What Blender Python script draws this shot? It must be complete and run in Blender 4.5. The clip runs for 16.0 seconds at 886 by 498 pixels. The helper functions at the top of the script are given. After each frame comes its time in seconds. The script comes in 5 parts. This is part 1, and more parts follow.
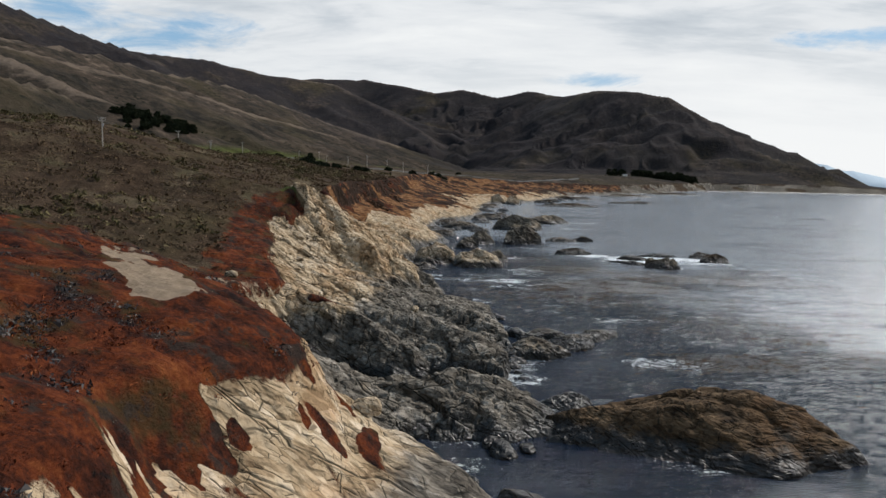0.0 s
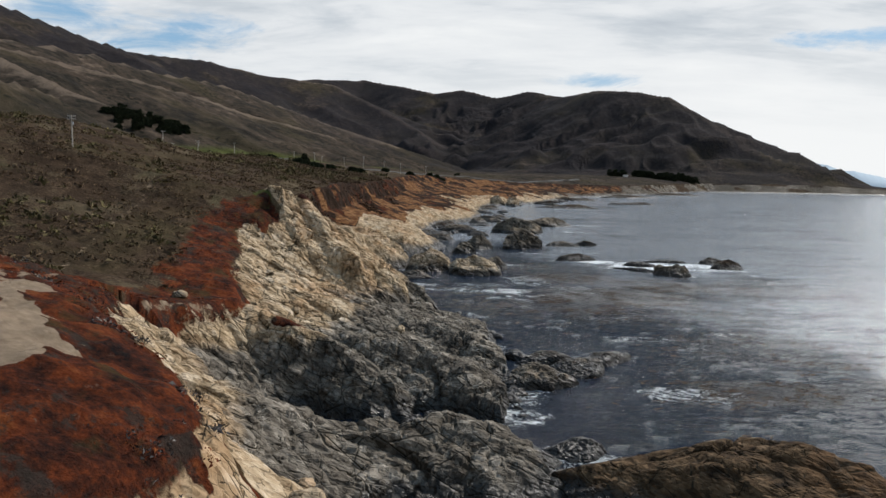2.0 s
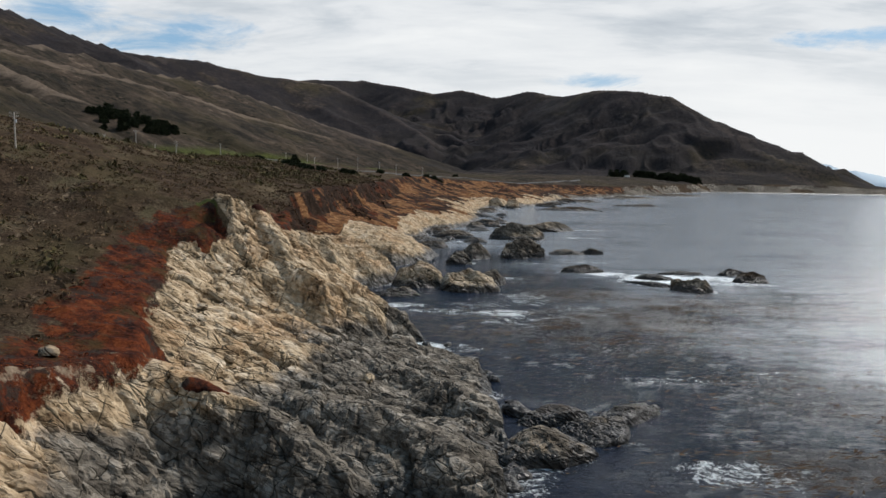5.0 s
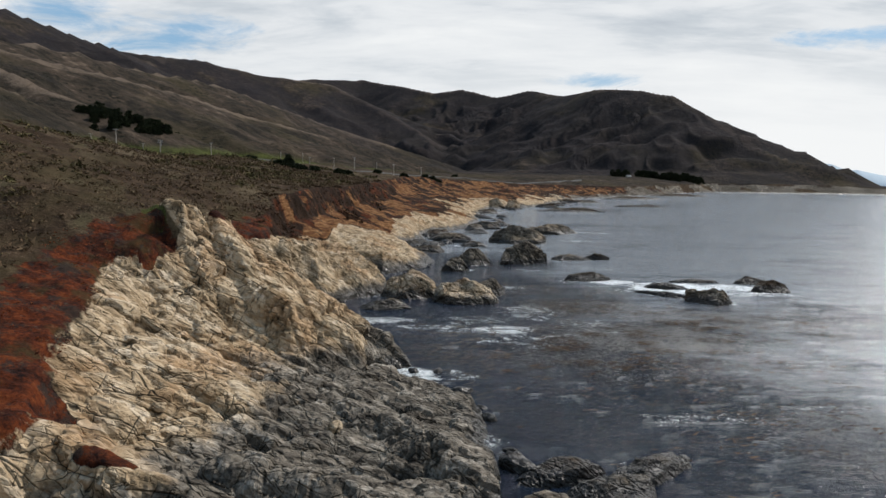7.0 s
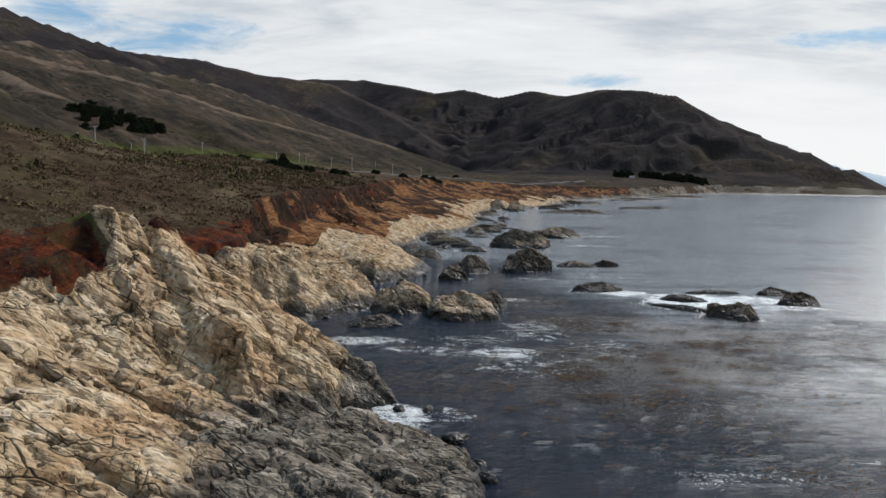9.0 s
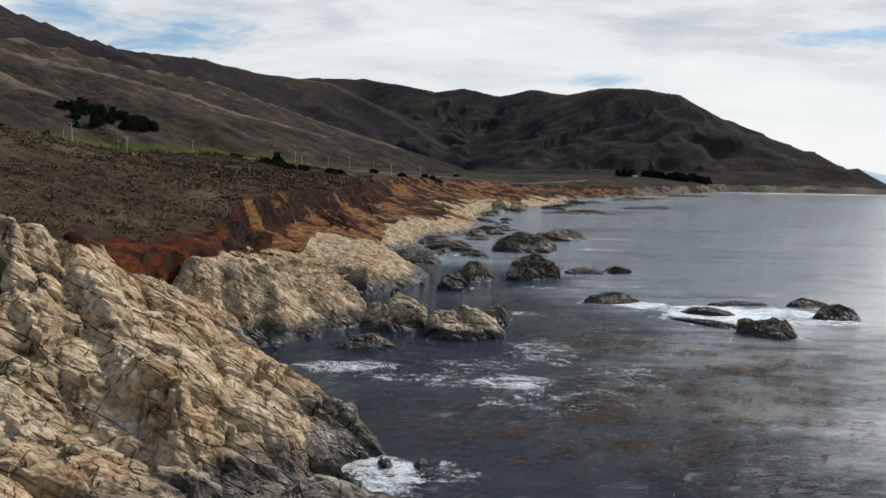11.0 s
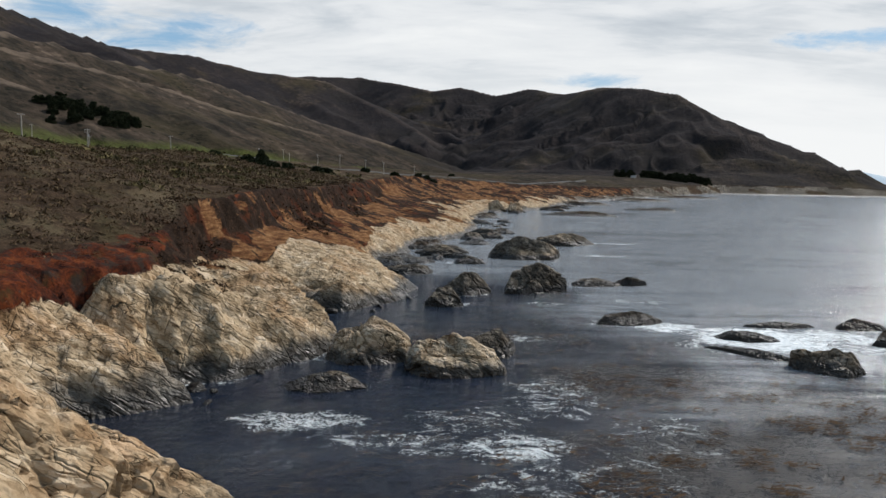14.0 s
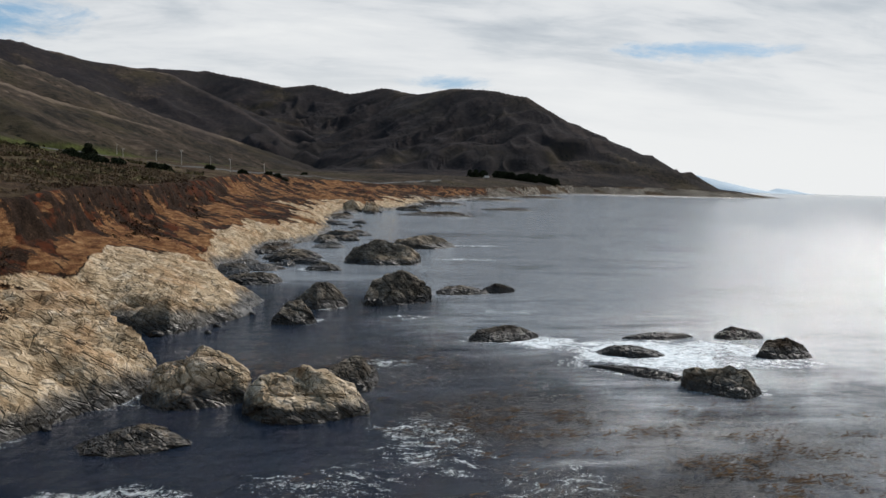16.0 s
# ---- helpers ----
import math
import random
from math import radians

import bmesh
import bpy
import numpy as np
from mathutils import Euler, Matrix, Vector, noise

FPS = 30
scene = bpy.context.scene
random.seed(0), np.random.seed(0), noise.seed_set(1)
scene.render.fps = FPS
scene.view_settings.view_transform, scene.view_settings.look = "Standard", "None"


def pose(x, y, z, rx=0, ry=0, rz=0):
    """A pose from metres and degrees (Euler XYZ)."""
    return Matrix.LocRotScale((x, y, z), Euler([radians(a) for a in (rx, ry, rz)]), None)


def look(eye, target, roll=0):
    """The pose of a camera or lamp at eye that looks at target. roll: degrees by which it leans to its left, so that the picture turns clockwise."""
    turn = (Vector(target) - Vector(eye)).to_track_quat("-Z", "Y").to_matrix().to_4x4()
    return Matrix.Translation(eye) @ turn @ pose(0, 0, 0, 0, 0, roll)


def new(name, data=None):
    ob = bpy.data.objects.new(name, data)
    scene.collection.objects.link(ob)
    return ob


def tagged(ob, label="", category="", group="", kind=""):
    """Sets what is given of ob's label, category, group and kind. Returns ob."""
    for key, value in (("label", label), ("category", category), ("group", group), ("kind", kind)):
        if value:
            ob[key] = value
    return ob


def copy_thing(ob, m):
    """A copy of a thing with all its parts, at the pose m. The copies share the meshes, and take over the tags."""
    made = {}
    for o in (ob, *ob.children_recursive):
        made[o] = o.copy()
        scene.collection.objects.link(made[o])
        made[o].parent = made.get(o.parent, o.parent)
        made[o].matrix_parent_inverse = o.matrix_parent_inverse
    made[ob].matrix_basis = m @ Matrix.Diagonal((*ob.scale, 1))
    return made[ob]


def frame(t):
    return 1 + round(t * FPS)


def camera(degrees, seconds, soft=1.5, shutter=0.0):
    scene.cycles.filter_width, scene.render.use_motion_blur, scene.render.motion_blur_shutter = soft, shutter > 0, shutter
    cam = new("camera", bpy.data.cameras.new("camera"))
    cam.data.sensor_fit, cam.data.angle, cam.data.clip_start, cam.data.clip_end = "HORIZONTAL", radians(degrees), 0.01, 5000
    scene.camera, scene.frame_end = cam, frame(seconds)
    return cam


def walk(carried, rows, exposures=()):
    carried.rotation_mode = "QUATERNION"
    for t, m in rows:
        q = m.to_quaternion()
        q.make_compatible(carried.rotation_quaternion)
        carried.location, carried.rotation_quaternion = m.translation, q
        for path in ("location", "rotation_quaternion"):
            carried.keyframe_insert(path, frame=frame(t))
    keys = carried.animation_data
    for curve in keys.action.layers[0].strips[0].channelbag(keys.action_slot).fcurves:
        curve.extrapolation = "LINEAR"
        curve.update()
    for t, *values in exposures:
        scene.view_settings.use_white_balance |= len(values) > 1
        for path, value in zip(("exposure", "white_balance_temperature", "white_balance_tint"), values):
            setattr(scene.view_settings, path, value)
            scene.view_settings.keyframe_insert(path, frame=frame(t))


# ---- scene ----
cam = camera(59.4, 16.0)
PATH = [
    (0, (-3.147, 10.421, 31.648), (-3.14, 12.412, 31.452), 1.4),
    (0.5, (-2.772, 14.757, 31.689), (-2.764, 16.748, 31.493), 1.3),
    (1, (-2.31, 19.16, 31.738), (-2.303, 21.151, 31.543), 1.3),
    (1.5, (-1.805, 23.7, 31.787), (-1.797, 25.69, 31.593), 1.3),
    (2, (-1.327, 28.305, 31.852), (-1.32, 30.296, 31.658), 1.3),
    (2.5, (-0.947, 32.951, 31.978), (-0.939, 34.941, 31.785), 1.2),
    (3, (-0.51, 37.644, 32.165), (-0.502, 39.634, 31.972), 1.2),
    (3.5, (-0.065, 42.376, 32.325), (-0.057, 44.367, 32.132), 1.2),
    (4, (0.396, 47.175, 32.465), (0.404, 49.166, 32.272), 1.2),
    (6.5, (2.848, 70.983, 32.941), (2.853, 72.974, 32.749), 1.1),
    (7, (3.311, 75.796, 32.978), (3.316, 77.787, 32.785), 1.1),
    (7.5, (3.758, 80.754, 33.049), (3.762, 82.745, 32.857), 1.1),
    (8, (4.118, 85.835, 33.108), (4.121, 87.826, 32.917), 1.1),
    (8.5, (4.448, 91.003, 33.137), (4.451, 92.994, 32.946), 1.2),
    (9, (4.742, 96.183, 33.145), (4.743, 98.174, 32.953), 1.2),
    (11.5, (5.375, 121.942, 33.267), (5.374, 123.932, 33.073), 1.2),
    (12, (5.667, 127.041, 33.197), (5.665, 129.032, 33.003), 1.3),
    (12.5, (5.98, 132.152, 33.127), (5.977, 134.143, 32.932), 1.3),
    (13, (6.272, 137.443, 32.995), (6.267, 139.433, 32.8), 1.4),
    (13.5, (6.555, 142.871, 32.847), (6.55, 144.862, 32.653), 1.4),
    (14, (6.867, 148.364, 32.708), (6.876, 150.355, 32.514), 1.4),
    (14.5, (7.136, 153.889, 32.608), (7.183, 155.879, 32.415), 1.4),
    (15, (7.362, 159.474, 32.512), (7.456, 161.462, 32.319), 1.4),
    (15.5, (7.59, 165.175, 32.417), (7.789, 167.156, 32.227), 1.6),
    (16, (7.849, 170.992, 32.35), (8.228, 172.947, 32.165), 1.9),
]
walk(cam, [(t, look(eye, target, roll)) for t, eye, target, roll in PATH], [(0, -0.03), (14.5, -0.03), (16, -0.13)])

# ---------------------------------------------------------------- world, sun
SUN_DIR = Vector((0.56, 0.43, 0.71)).normalized()      # towards the sun, veiled by cloud
world = bpy.data.worlds.new("sky")
scene.world = world
world.use_nodes = True


class Nodes:
    """Short hand for a node tree."""

    def __init__(self, tree):
        self.t = tree
        tree.nodes.clear()

    def add(self, kind, ins=None, **props):
        n = self.t.nodes.new(kind)
        for k, v in props.items():
            setattr(n, k, v)
        for k, v in (ins or {}).items():
            s = n.inputs[k]
            if hasattr(v, "is_output"):
                self.t.links.new(v, s)
            else:
                s.default_value = v
        return n

    def math(self, op, a, b=0.0, c=0.0, clamp=False):
        return self.add("ShaderNodeMath", {0: a, 1: b, 2: c}, operation=op, use_clamp=clamp).outputs[0]

    def mix(self, fac, a, b, blend="MIX"):
        n = self.add("ShaderNodeMix", data_type="RGBA", blend_type=blend)
        for s, v in ((n.inputs[0], fac), (n.inputs[6], a), (n.inputs[7], b)):
            if hasattr(v, "is_output"):
                self.t.links.new(v, s)
            else:
                s.default_value = (*v, 1) if isinstance(v, tuple) and len(v) == 3 else v
        return n.outputs[2]

    def noise(self, vec, scale, detail=5.0, rough=0.55, distort=0.0, out=0):
        return self.add("ShaderNodeTexNoise", {"Vector": vec, "Scale": scale, "Detail": detail, "Roughness": rough,
                                               "Distortion": distort}).outputs[out]

    def ramp(self, fac, stops):
        n = self.add("ShaderNodeValToRGB", {0: fac})
        e = n.color_ramp.elements
        while len(e) < len(stops):
            e.new(0.5)
        for el, (p, c) in zip(e, stops):
            el.position, el.color = p, (*c, 1) if isinstance(c, tuple) else (c, c, c, 1)
        return n.outputs[0]

    def step(self, x, lo, hi):
        return self.add("ShaderNodeMapRange", {0: x, 1: lo, 2: hi, 3: 0.0, 4: 1.0}, interpolation_type="SMOOTHSTEP").outputs[0]


def build_sky():
    n = Nodes(world.node_tree)
    sky = n.add("ShaderNodeTexSky", sky_type="NISHITA", sun_disc=False, sun_elevation=math.asin(SUN_DIR.z),
                sun_rotation=math.atan2(SUN_DIR.x, SUN_DIR.y), altitude=30.0, air_density=1.0, dust_density=1.5)
    d = n.add("ShaderNodeTexCoord").outputs["Generated"]
    sep = n.add("ShaderNodeSeparateXYZ", {0: d})
    up = n.math("MAXIMUM", sep.outputs[2], 0.0)
    inv = n.math("DIVIDE", 1.0, n.math("ADD", up, 0.16))
    flat = n.add("ShaderNodeCombineXYZ", {0: n.math("MULTIPLY", sep.outputs[0], inv), 1: n.math("MULTIPLY", sep.outputs[1], inv), 2: 0.0}).outputs[0]
    stretch = n.add("ShaderNodeMapping", {0: flat, 1: (0.35, 0.9, 0), 2: (0, 0, radians(18)), 3: (0.75, 1.5, 1)}).outputs[0]
    body = n.noise(stretch, 1.35, 7, 0.56, 0.35)
    fine = n.noise(stretch, 4.2, 6, 0.6, 0.5)
    wisp = n.noise(n.add("ShaderNodeMapping", {0: d, 3: (1.0, 1.0, 3.4)}).outputs[0], 9.0, 8, 0.68, 0.6)
    # gaps of blue in the cloud sheet
    gap = 0.0
    for gx, gz, sx, sz in ((-0.350, 0.153, 0.085, 0.026), (-0.43, 0.175, 0.05, 0.030), (-0.30, 0.168, 0.06, 0.016), (0.178, 0.119, 0.050, 0.0085), (0.47, 0.158, 0.075, 0.010),
                           (-0.10, 0.36, 0.25, 0.08), (0.55, 0.42, 0.30, 0.12)):
        dx = n.math("DIVIDE", n.math("SUBTRACT", sep.outputs[0], gx), sx)
        dz = n.math("DIVIDE", n.math("SUBTRACT", sep.outputs[2], gz), sz)
        r = n.math("ADD", n.math("MULTIPLY", dx, dx), n.math("MULTIPLY", dz, dz))
        r = n.math("ADD", r, n.math("MULTIPLY", n.math("SUBTRACT", wisp, 0.5), 7.0))
        front = n.math("GREATER_THAN", sep.outputs[1], 0.0)
        g = n.math("MULTIPLY", n.step(r, 1.7, -0.6), front)
        gap = g if gap == 0.0 else n.math("MAXIMUM", gap, g)
    cloud = n.math("MAXIMUM", n.step(body, 0.42, 0.62), n.step(up, 0.40, 0.26))
    cloud = n.math("MULTIPLY", cloud, n.math("SUBTRACT", 1.0, n.math("MULTIPLY", gap, 0.95)))
    shade = n.math("ADD", n.math("MULTIPLY", body, 0.75), n.math("MULTIPLY", fine, 0.25))
    white = n.ramp(shade, [(0.36, (0.90, 0.92, 0.93)), (0.50, (0.78, 0.81, 0.84)), (0.60, (0.60, 0.65, 0.70)), (0.72, (0.48, 0.53, 0.59))])
    white = n.mix(n.step(up, 0.30, 0.75), white, n.mix(1.0, white, (0.21, 0.235, 0.29), "MULTIPLY"))
    white = n.mix(n.step(up, 0.20, 0.03), white, n.mix(n.step(sep.outputs[0], -0.25, 0.35), (0.82, 0.85, 0.87), (0.93, 0.945, 0.95)))
    blue = n.mix(0.55, n.mix(1.0, sky.outputs[0], (0.085, 0.085, 0.085), "MULTIPLY"), (0.25, 0.54, 0.86))
    col = n.mix(cloud, blue, white)
    bg = n.add("ShaderNodeBackground", {0: col, 1: 1.0})
    n.add("ShaderNodeOutputWorld", {0: bg.outputs[0]})


build_sky()
lamp = bpy.data.lights.new("sun", "SUN")
lamp.energy, lamp.angle, lamp.color = 4.0, radians(9), (1.0, 0.95, 0.89)
sun = new("sun", lamp)
sun.matrix_world = look((0, 0, 300), Vector((0, 0, 300)) - SUN_DIR)

# ---------------------------------------------------------------- number helpers
U32 = np.uint64(0xFFFFFFFF)


def hashed(seed, *ints):
    h = np.full(ints[0].shape, (seed * 2654435761 + 97) & 0xFFFFFFFF, dtype=np.uint64)
    for i, k in zip(ints, (374761393, 668265263, 2147483647)):
        h = (h + (i.astype(np.int64).astype(np.uint64) & U32) * np.uint64(k)) & U32
        h = ((h ^ (h >> np.uint64(13))) * np.uint64(1274126177)) & U32
    h ^= h >> np.uint64(16)
    return (h & np.uint64(0xFFFFFF)).astype(np.float64) / 16777215.0


def value_noise(x, y, seed=0):
    xi, yi = np.floor(x), np.floor(y)
    fx, fy = x - xi, y - yi
    fx, fy = fx ** 3 * (fx * (fx * 6 - 15) + 10), fy ** 3 * (fy * (fy * 6 - 15) + 10)
    a, b = hashed(seed, xi, yi), hashed(seed, xi + 1, yi)
    c, d = hashed(seed, xi, yi + 1), hashed(seed, xi + 1, yi + 1)
    return (a + (b - a) * fx) * (1 - fy) + (c + (d - c) * fx) * fy


def fbm(x, y, octaves=4, seed=0, gain=0.5):
    """Fractal noise in about -1..1."""
    total, amp, norm = 0.0, 1.0, 0.0
    for k in range(octaves):
        total = total + amp * (value_noise(x * 2 ** k + 17.3 * k, y * 2 ** k - 9.1 * k, seed + k) * 2 - 1)
        norm += amp
        amp *= gain
    return total / norm


def ridged(x, y, octaves=4, seed=0):
    """Sharp crests, 0..1."""
    total, amp, norm = 0.0, 1.0, 0.0
    for k in range(octaves):
        total = total + amp * (1 - np.abs(value_noise(x * 2 ** k + 5.7 * k, y * 2 ** k + 3.3 * k, seed + k) * 2 - 1))
        norm += amp
        amp *= 0.5
    return total / norm


def smooth(x, lo, hi):
    t = np.clip((x - lo) / (hi - lo), 0, 1)
    return t * t * (3 - 2 * t)


def facets(p, seed):
    """Broken rock: for points p (n, 3) in cell units, the gap to the cell's border, the block's random lift and its tilted face."""
    ci = np.floor(p)
    n = len(p)
    f1, f2 = np.full(n, 9.0), np.full(n, 9.0)
    lift, tilt = np.zeros(n), np.zeros(n)
    for ox in (-1, 0, 1):
        for oy in (-1, 0, 1):
            for oz in (-1, 0, 1):
                c = ci + (ox, oy, oz)
                cx, cy, cz = c[:, 0], c[:, 1], c[:, 2]
                h = [hashed(seed + k, cx, cy, cz) for k in range(3)]
                q = p - c - np.stack(h, 1)
                dist = np.sqrt((q * q).sum(1))
                nearer = dist < f1
                f2 = np.where(nearer, f1, np.minimum(f2, dist))
                f1 = np.where(nearer, dist, f1)
                t = q[:, 0] * (h[1] - 0.5) + q[:, 1] * (h[2] - 0.5) + q[:, 2] * (h[0] - 0.5)
                lift = np.where(nearer, h[0] * 0.6 + h[1] * 0.4 - 0.5, lift)
                tilt = np.where(nearer, t, tilt)
    return f2 - f1, lift, tilt


def rock_relief(p, seed, size=1.0):
    """Displacement in metres that breaks a surface into rounded, jointed blocks lying in slabs that dip seaward; and how deep in a joint each point lies."""
    a, b = radians(33), radians(24)
    xb, y = p[:, 0] * math.cos(b) + p[:, 1] * math.sin(b), -p[:, 0] * math.sin(b) + p[:, 1] * math.cos(b)
    x, z = xb * math.cos(a) - p[:, 2] * math.sin(a), xb * math.sin(a) + p[:, 2] * math.cos(a)
    move, crack = np.zeros(len(p)), np.zeros(len(p))
    for k, (cell, lift, tilt, pillow, dent, dark) in enumerate(((9.0, 0.10, 0.15, 0.03, 0.035, 0.8), (3.4, 0.16, 0.24, 0.04, 0.075, 0.9), (1.5, 0.16, 0.24, 0.04, 0.09, 0.6))):
        c = cell * size
        w = 0.16 * fbm(x / c * 0.9 + 7 * k, (y + z) / c * 0.9, 3, seed + 40 + k)
        q = np.stack((x / 1.3 / c + w, y / 0.95 / c - w, z / 0.9 / c + 0.6 * w), 1) + 31.7 * k
        g, l, t = facets(q, seed + 9 * k)
        move += c * (lift * l + tilt * t + pillow * (smooth(g, 0, 0.45) - 0.5)) - c * dent * (1 - smooth(g, 0, 0.09))
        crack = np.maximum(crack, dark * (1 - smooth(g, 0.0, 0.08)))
    return move, crack


def mesh_of(name, verts, faces, smooth_shading=True):
    me = bpy.data.meshes.new(name)
    verts, faces = np.asarray(verts, dtype=np.float32), np.asarray(faces, dtype=np.int32)
    k = faces.shape[1]
    me.vertices.add(len(verts))
    me.vertices.foreach_set("co", verts.ravel())
    me.loops.add(faces.size)
    me.loops.foreach_set("vertex_index", faces.ravel())
    me.polygons.add(len(faces))
    me.polygons.foreach_set("loop_start", np.arange(0, faces.size, k, dtype=np.int32))
    me.polygons.foreach_set("use_smooth", np.broadcast_to(np.asarray(smooth_shading, dtype=bool), (len(faces),)).copy())
    me.update(calc_edges=True)
    return me


def paint(me, name, rgb):
    """Three cover masks for each vertex."""
    a = me.attributes.new(name, "FLOAT_COLOR", "POINT")
    full = np.ones((len(rgb), 4), dtype=np.float32)
    full[:, :3] = rgb
    a.data.foreach_set("color", full.ravel())


def grid_faces(rows, cols):
    i = np.arange(rows * cols).reshape(rows, cols)
    return np.stack((i[:-1, :-1], i[:-1, 1:], i[1:, 1:], i[1:, :-1]), -1).reshape(-1, 4)


def nearest(line, x, y):
    """Distance to a polyline, and whether the point lies to its left (inland)."""
    pts = np.asarray(line, dtype=float)[:, :2]
    best = np.full(x.shape, 1e9)
    for (ax, ay), (bx, by) in zip(pts[:-1], pts[1:]):
        dx, dy = bx - ax, by - ay
        t = np.clip(((x - ax) * dx + (y - ay) * dy) / (dx * dx + dy * dy), 0, 1)
        best = np.minimum(best, (x - ax - t * dx) ** 2 + (y - ay - t * dy) ** 2)
    ring = np.vstack((pts, [[-9000, 9000], [-9000, -900]]))
    inside = np.zeros(x.shape, dtype=bool)
    for (ax, ay), (bx, by) in zip(ring, np.roll(ring, -1, 0)):
        if ay != by:
            inside ^= ((ay > y) != (by > y)) & (x < ax + (y - ay) * (bx - ax) / (by - ay))
    return np.sqrt(best), inside


# ---------------------------------------------------------------- the coast in plan
COAST = [(6, -900), (2, 20), (3, 60), (4, 76), (-3, 85), (-9, 93), (-6, 100), (6, 99), (12, 103), (13, 112), (9, 118), (-1, 119), (-12, 118), (-20, 117), (-24, 120),
         (-22, 126), (-17, 128), (-11, 126), (-8, 125), (-4, 130), (2, 127), (7, 125), (9, 133), (9, 142), (10, 152), (10, 166), (10, 181), (3, 187), (-6, 193), (-6, 200), (-1, 206), (-8, 213), (-20, 224), (-34, 233),
         (-40, 245), (-27, 254), (-34, 262), (-24, 267), (-22, 274), (-14, 280), (-11, 291), (-18, 302), (-30, 321), (-29, 330), (-15, 327), (-4, 346), (0, 368),
         (-12, 392), (-18, 432), (-9, 450), (-6, 499)]
COAST_FAR = [(22, 560), (30, 700), (48, 837), (79, 860), (111, 911), (150, 1080), (215, 1220), (356, 1443), (520, 1760), (680, 2000), (1000, 2060), (1220, 2130),
             (1480, 2330), (1500, 2480), (1250, 3000), (1500, 4000), (1700, 9000)]
SHORE = COAST + COAST_FAR
TOP = [(-18, -900, 21), (-18, 36, 20.5), (-20, 49, 20.3), (-15.5, 57, 19.4), (-13, 63, 19.5), (-20, 76, 20.3), (-31, 92, 20.5), (-35, 110, 18.5), (-33, 122, 15), (-30, 136, 13.5), (-34, 152, 16.8),
       (-40, 174, 21), (-32, 188, 25.5), (-36, 203, 21.5), (-50, 235, 17), (-51, 250, 16.5), (-47, 262, 16.5), (-42, 276, 17), (-46, 298, 19.5), (-51, 321, 24.5), (-50, 350, 25),
       (-49, 400, 26), (-47, 460, 25), (-42, 560, 26), (-35, 870, 29), (40, 1010, 25), (120, 1200, 20), (322, 1446, 16), (655, 2024, 20), (990, 2088, 22),
       (1205, 2150, 16), (1420, 2360, 8), (1200, 3000, 40), (1400, 9000, 40)]
# spurs of bare rock: crest (x, y, z), fall to the left and to the right of the crest
SPURS = [
    ([(-31, 192, 24.5), (-22.5, 185.5, 16.8), (-18, 183.5, 15.2), (-13, 188, 11.7), (-9, 194, 9.0), (-2, 192, 5.2), (0, 205, 1)], 0.75, 2.2),
    ([(-27, 197, 22.5), (-22, 200, 17.6), (-17, 203, 13.0), (-10, 206, 7.8), (-3, 208, 3), (0, 209, 0.5)], 0.9, 0.8),
    ([(-36, 137, 14.5), (-28, 135, 13), (-21.5, 132.5, 11.6), (-14, 131, 8.2), (-10.5, 129, 5.8)], 0.7, 1.5),
    ([(-14, 142, 7.6), (-5, 138, 7.0), (2, 134, 5.6), (6, 128, 3.4)], 0.5, 0.9),
    ([(-12, 167, 6.6), (2, 158, 5.6), (7, 150, 4.0)], 0.55, 0.8),
    ([(-42, 265, 16.5), (-33, 268, 15.4), (-25, 271, 14), (-18, 275, 11), (-13, 284, 6.2), (-12, 290, 2)], 0.8, 1.7),
    ([(-40, 300, 14), (-17, 301, 10.2), (-14, 328, 9.0), (-6, 340, 4)], 0.8, 0.75),
    ([(-53, 252, 15), (-47, 252, 12.6), (-36, 254, 8.2), (-29, 255, 3)], 0.9, 1.0),
    ([(-18, 101, 9.5), (-11.4, 104, 6.4), (-4, 106, 5.0)], 0.8, 0.8),
]
# clefts between them: floor (x, y, z), rise to the left and to the right
CLEFTS = [
    ([(-34, 184, 21.5), (-31, 181.5, 17), (-22, 178.5, 10.2), (-14.5, 177, 5.6), (-10, 182, 4.4), (-5, 190, 2), (-4, 197, 0)], 1.6, 0.75),
    ([(-44, 261, 9), (-36, 262, 4), (-26, 265, 0)], 1.4, 1.0),
    ([(-30, 119, 8.5), (-24, 121, 1.5), (-12, 121.5, 0)], 1.6, 0.9),
    ([(-9, 110, 3.2), (-5, 113, 2.4), (-2, 119, 0)], 0.7, 0.7),
    ([(-34, 293, 10), (-20, 293, 3), (-13, 297, 0)], 0.8, 0.9),
]
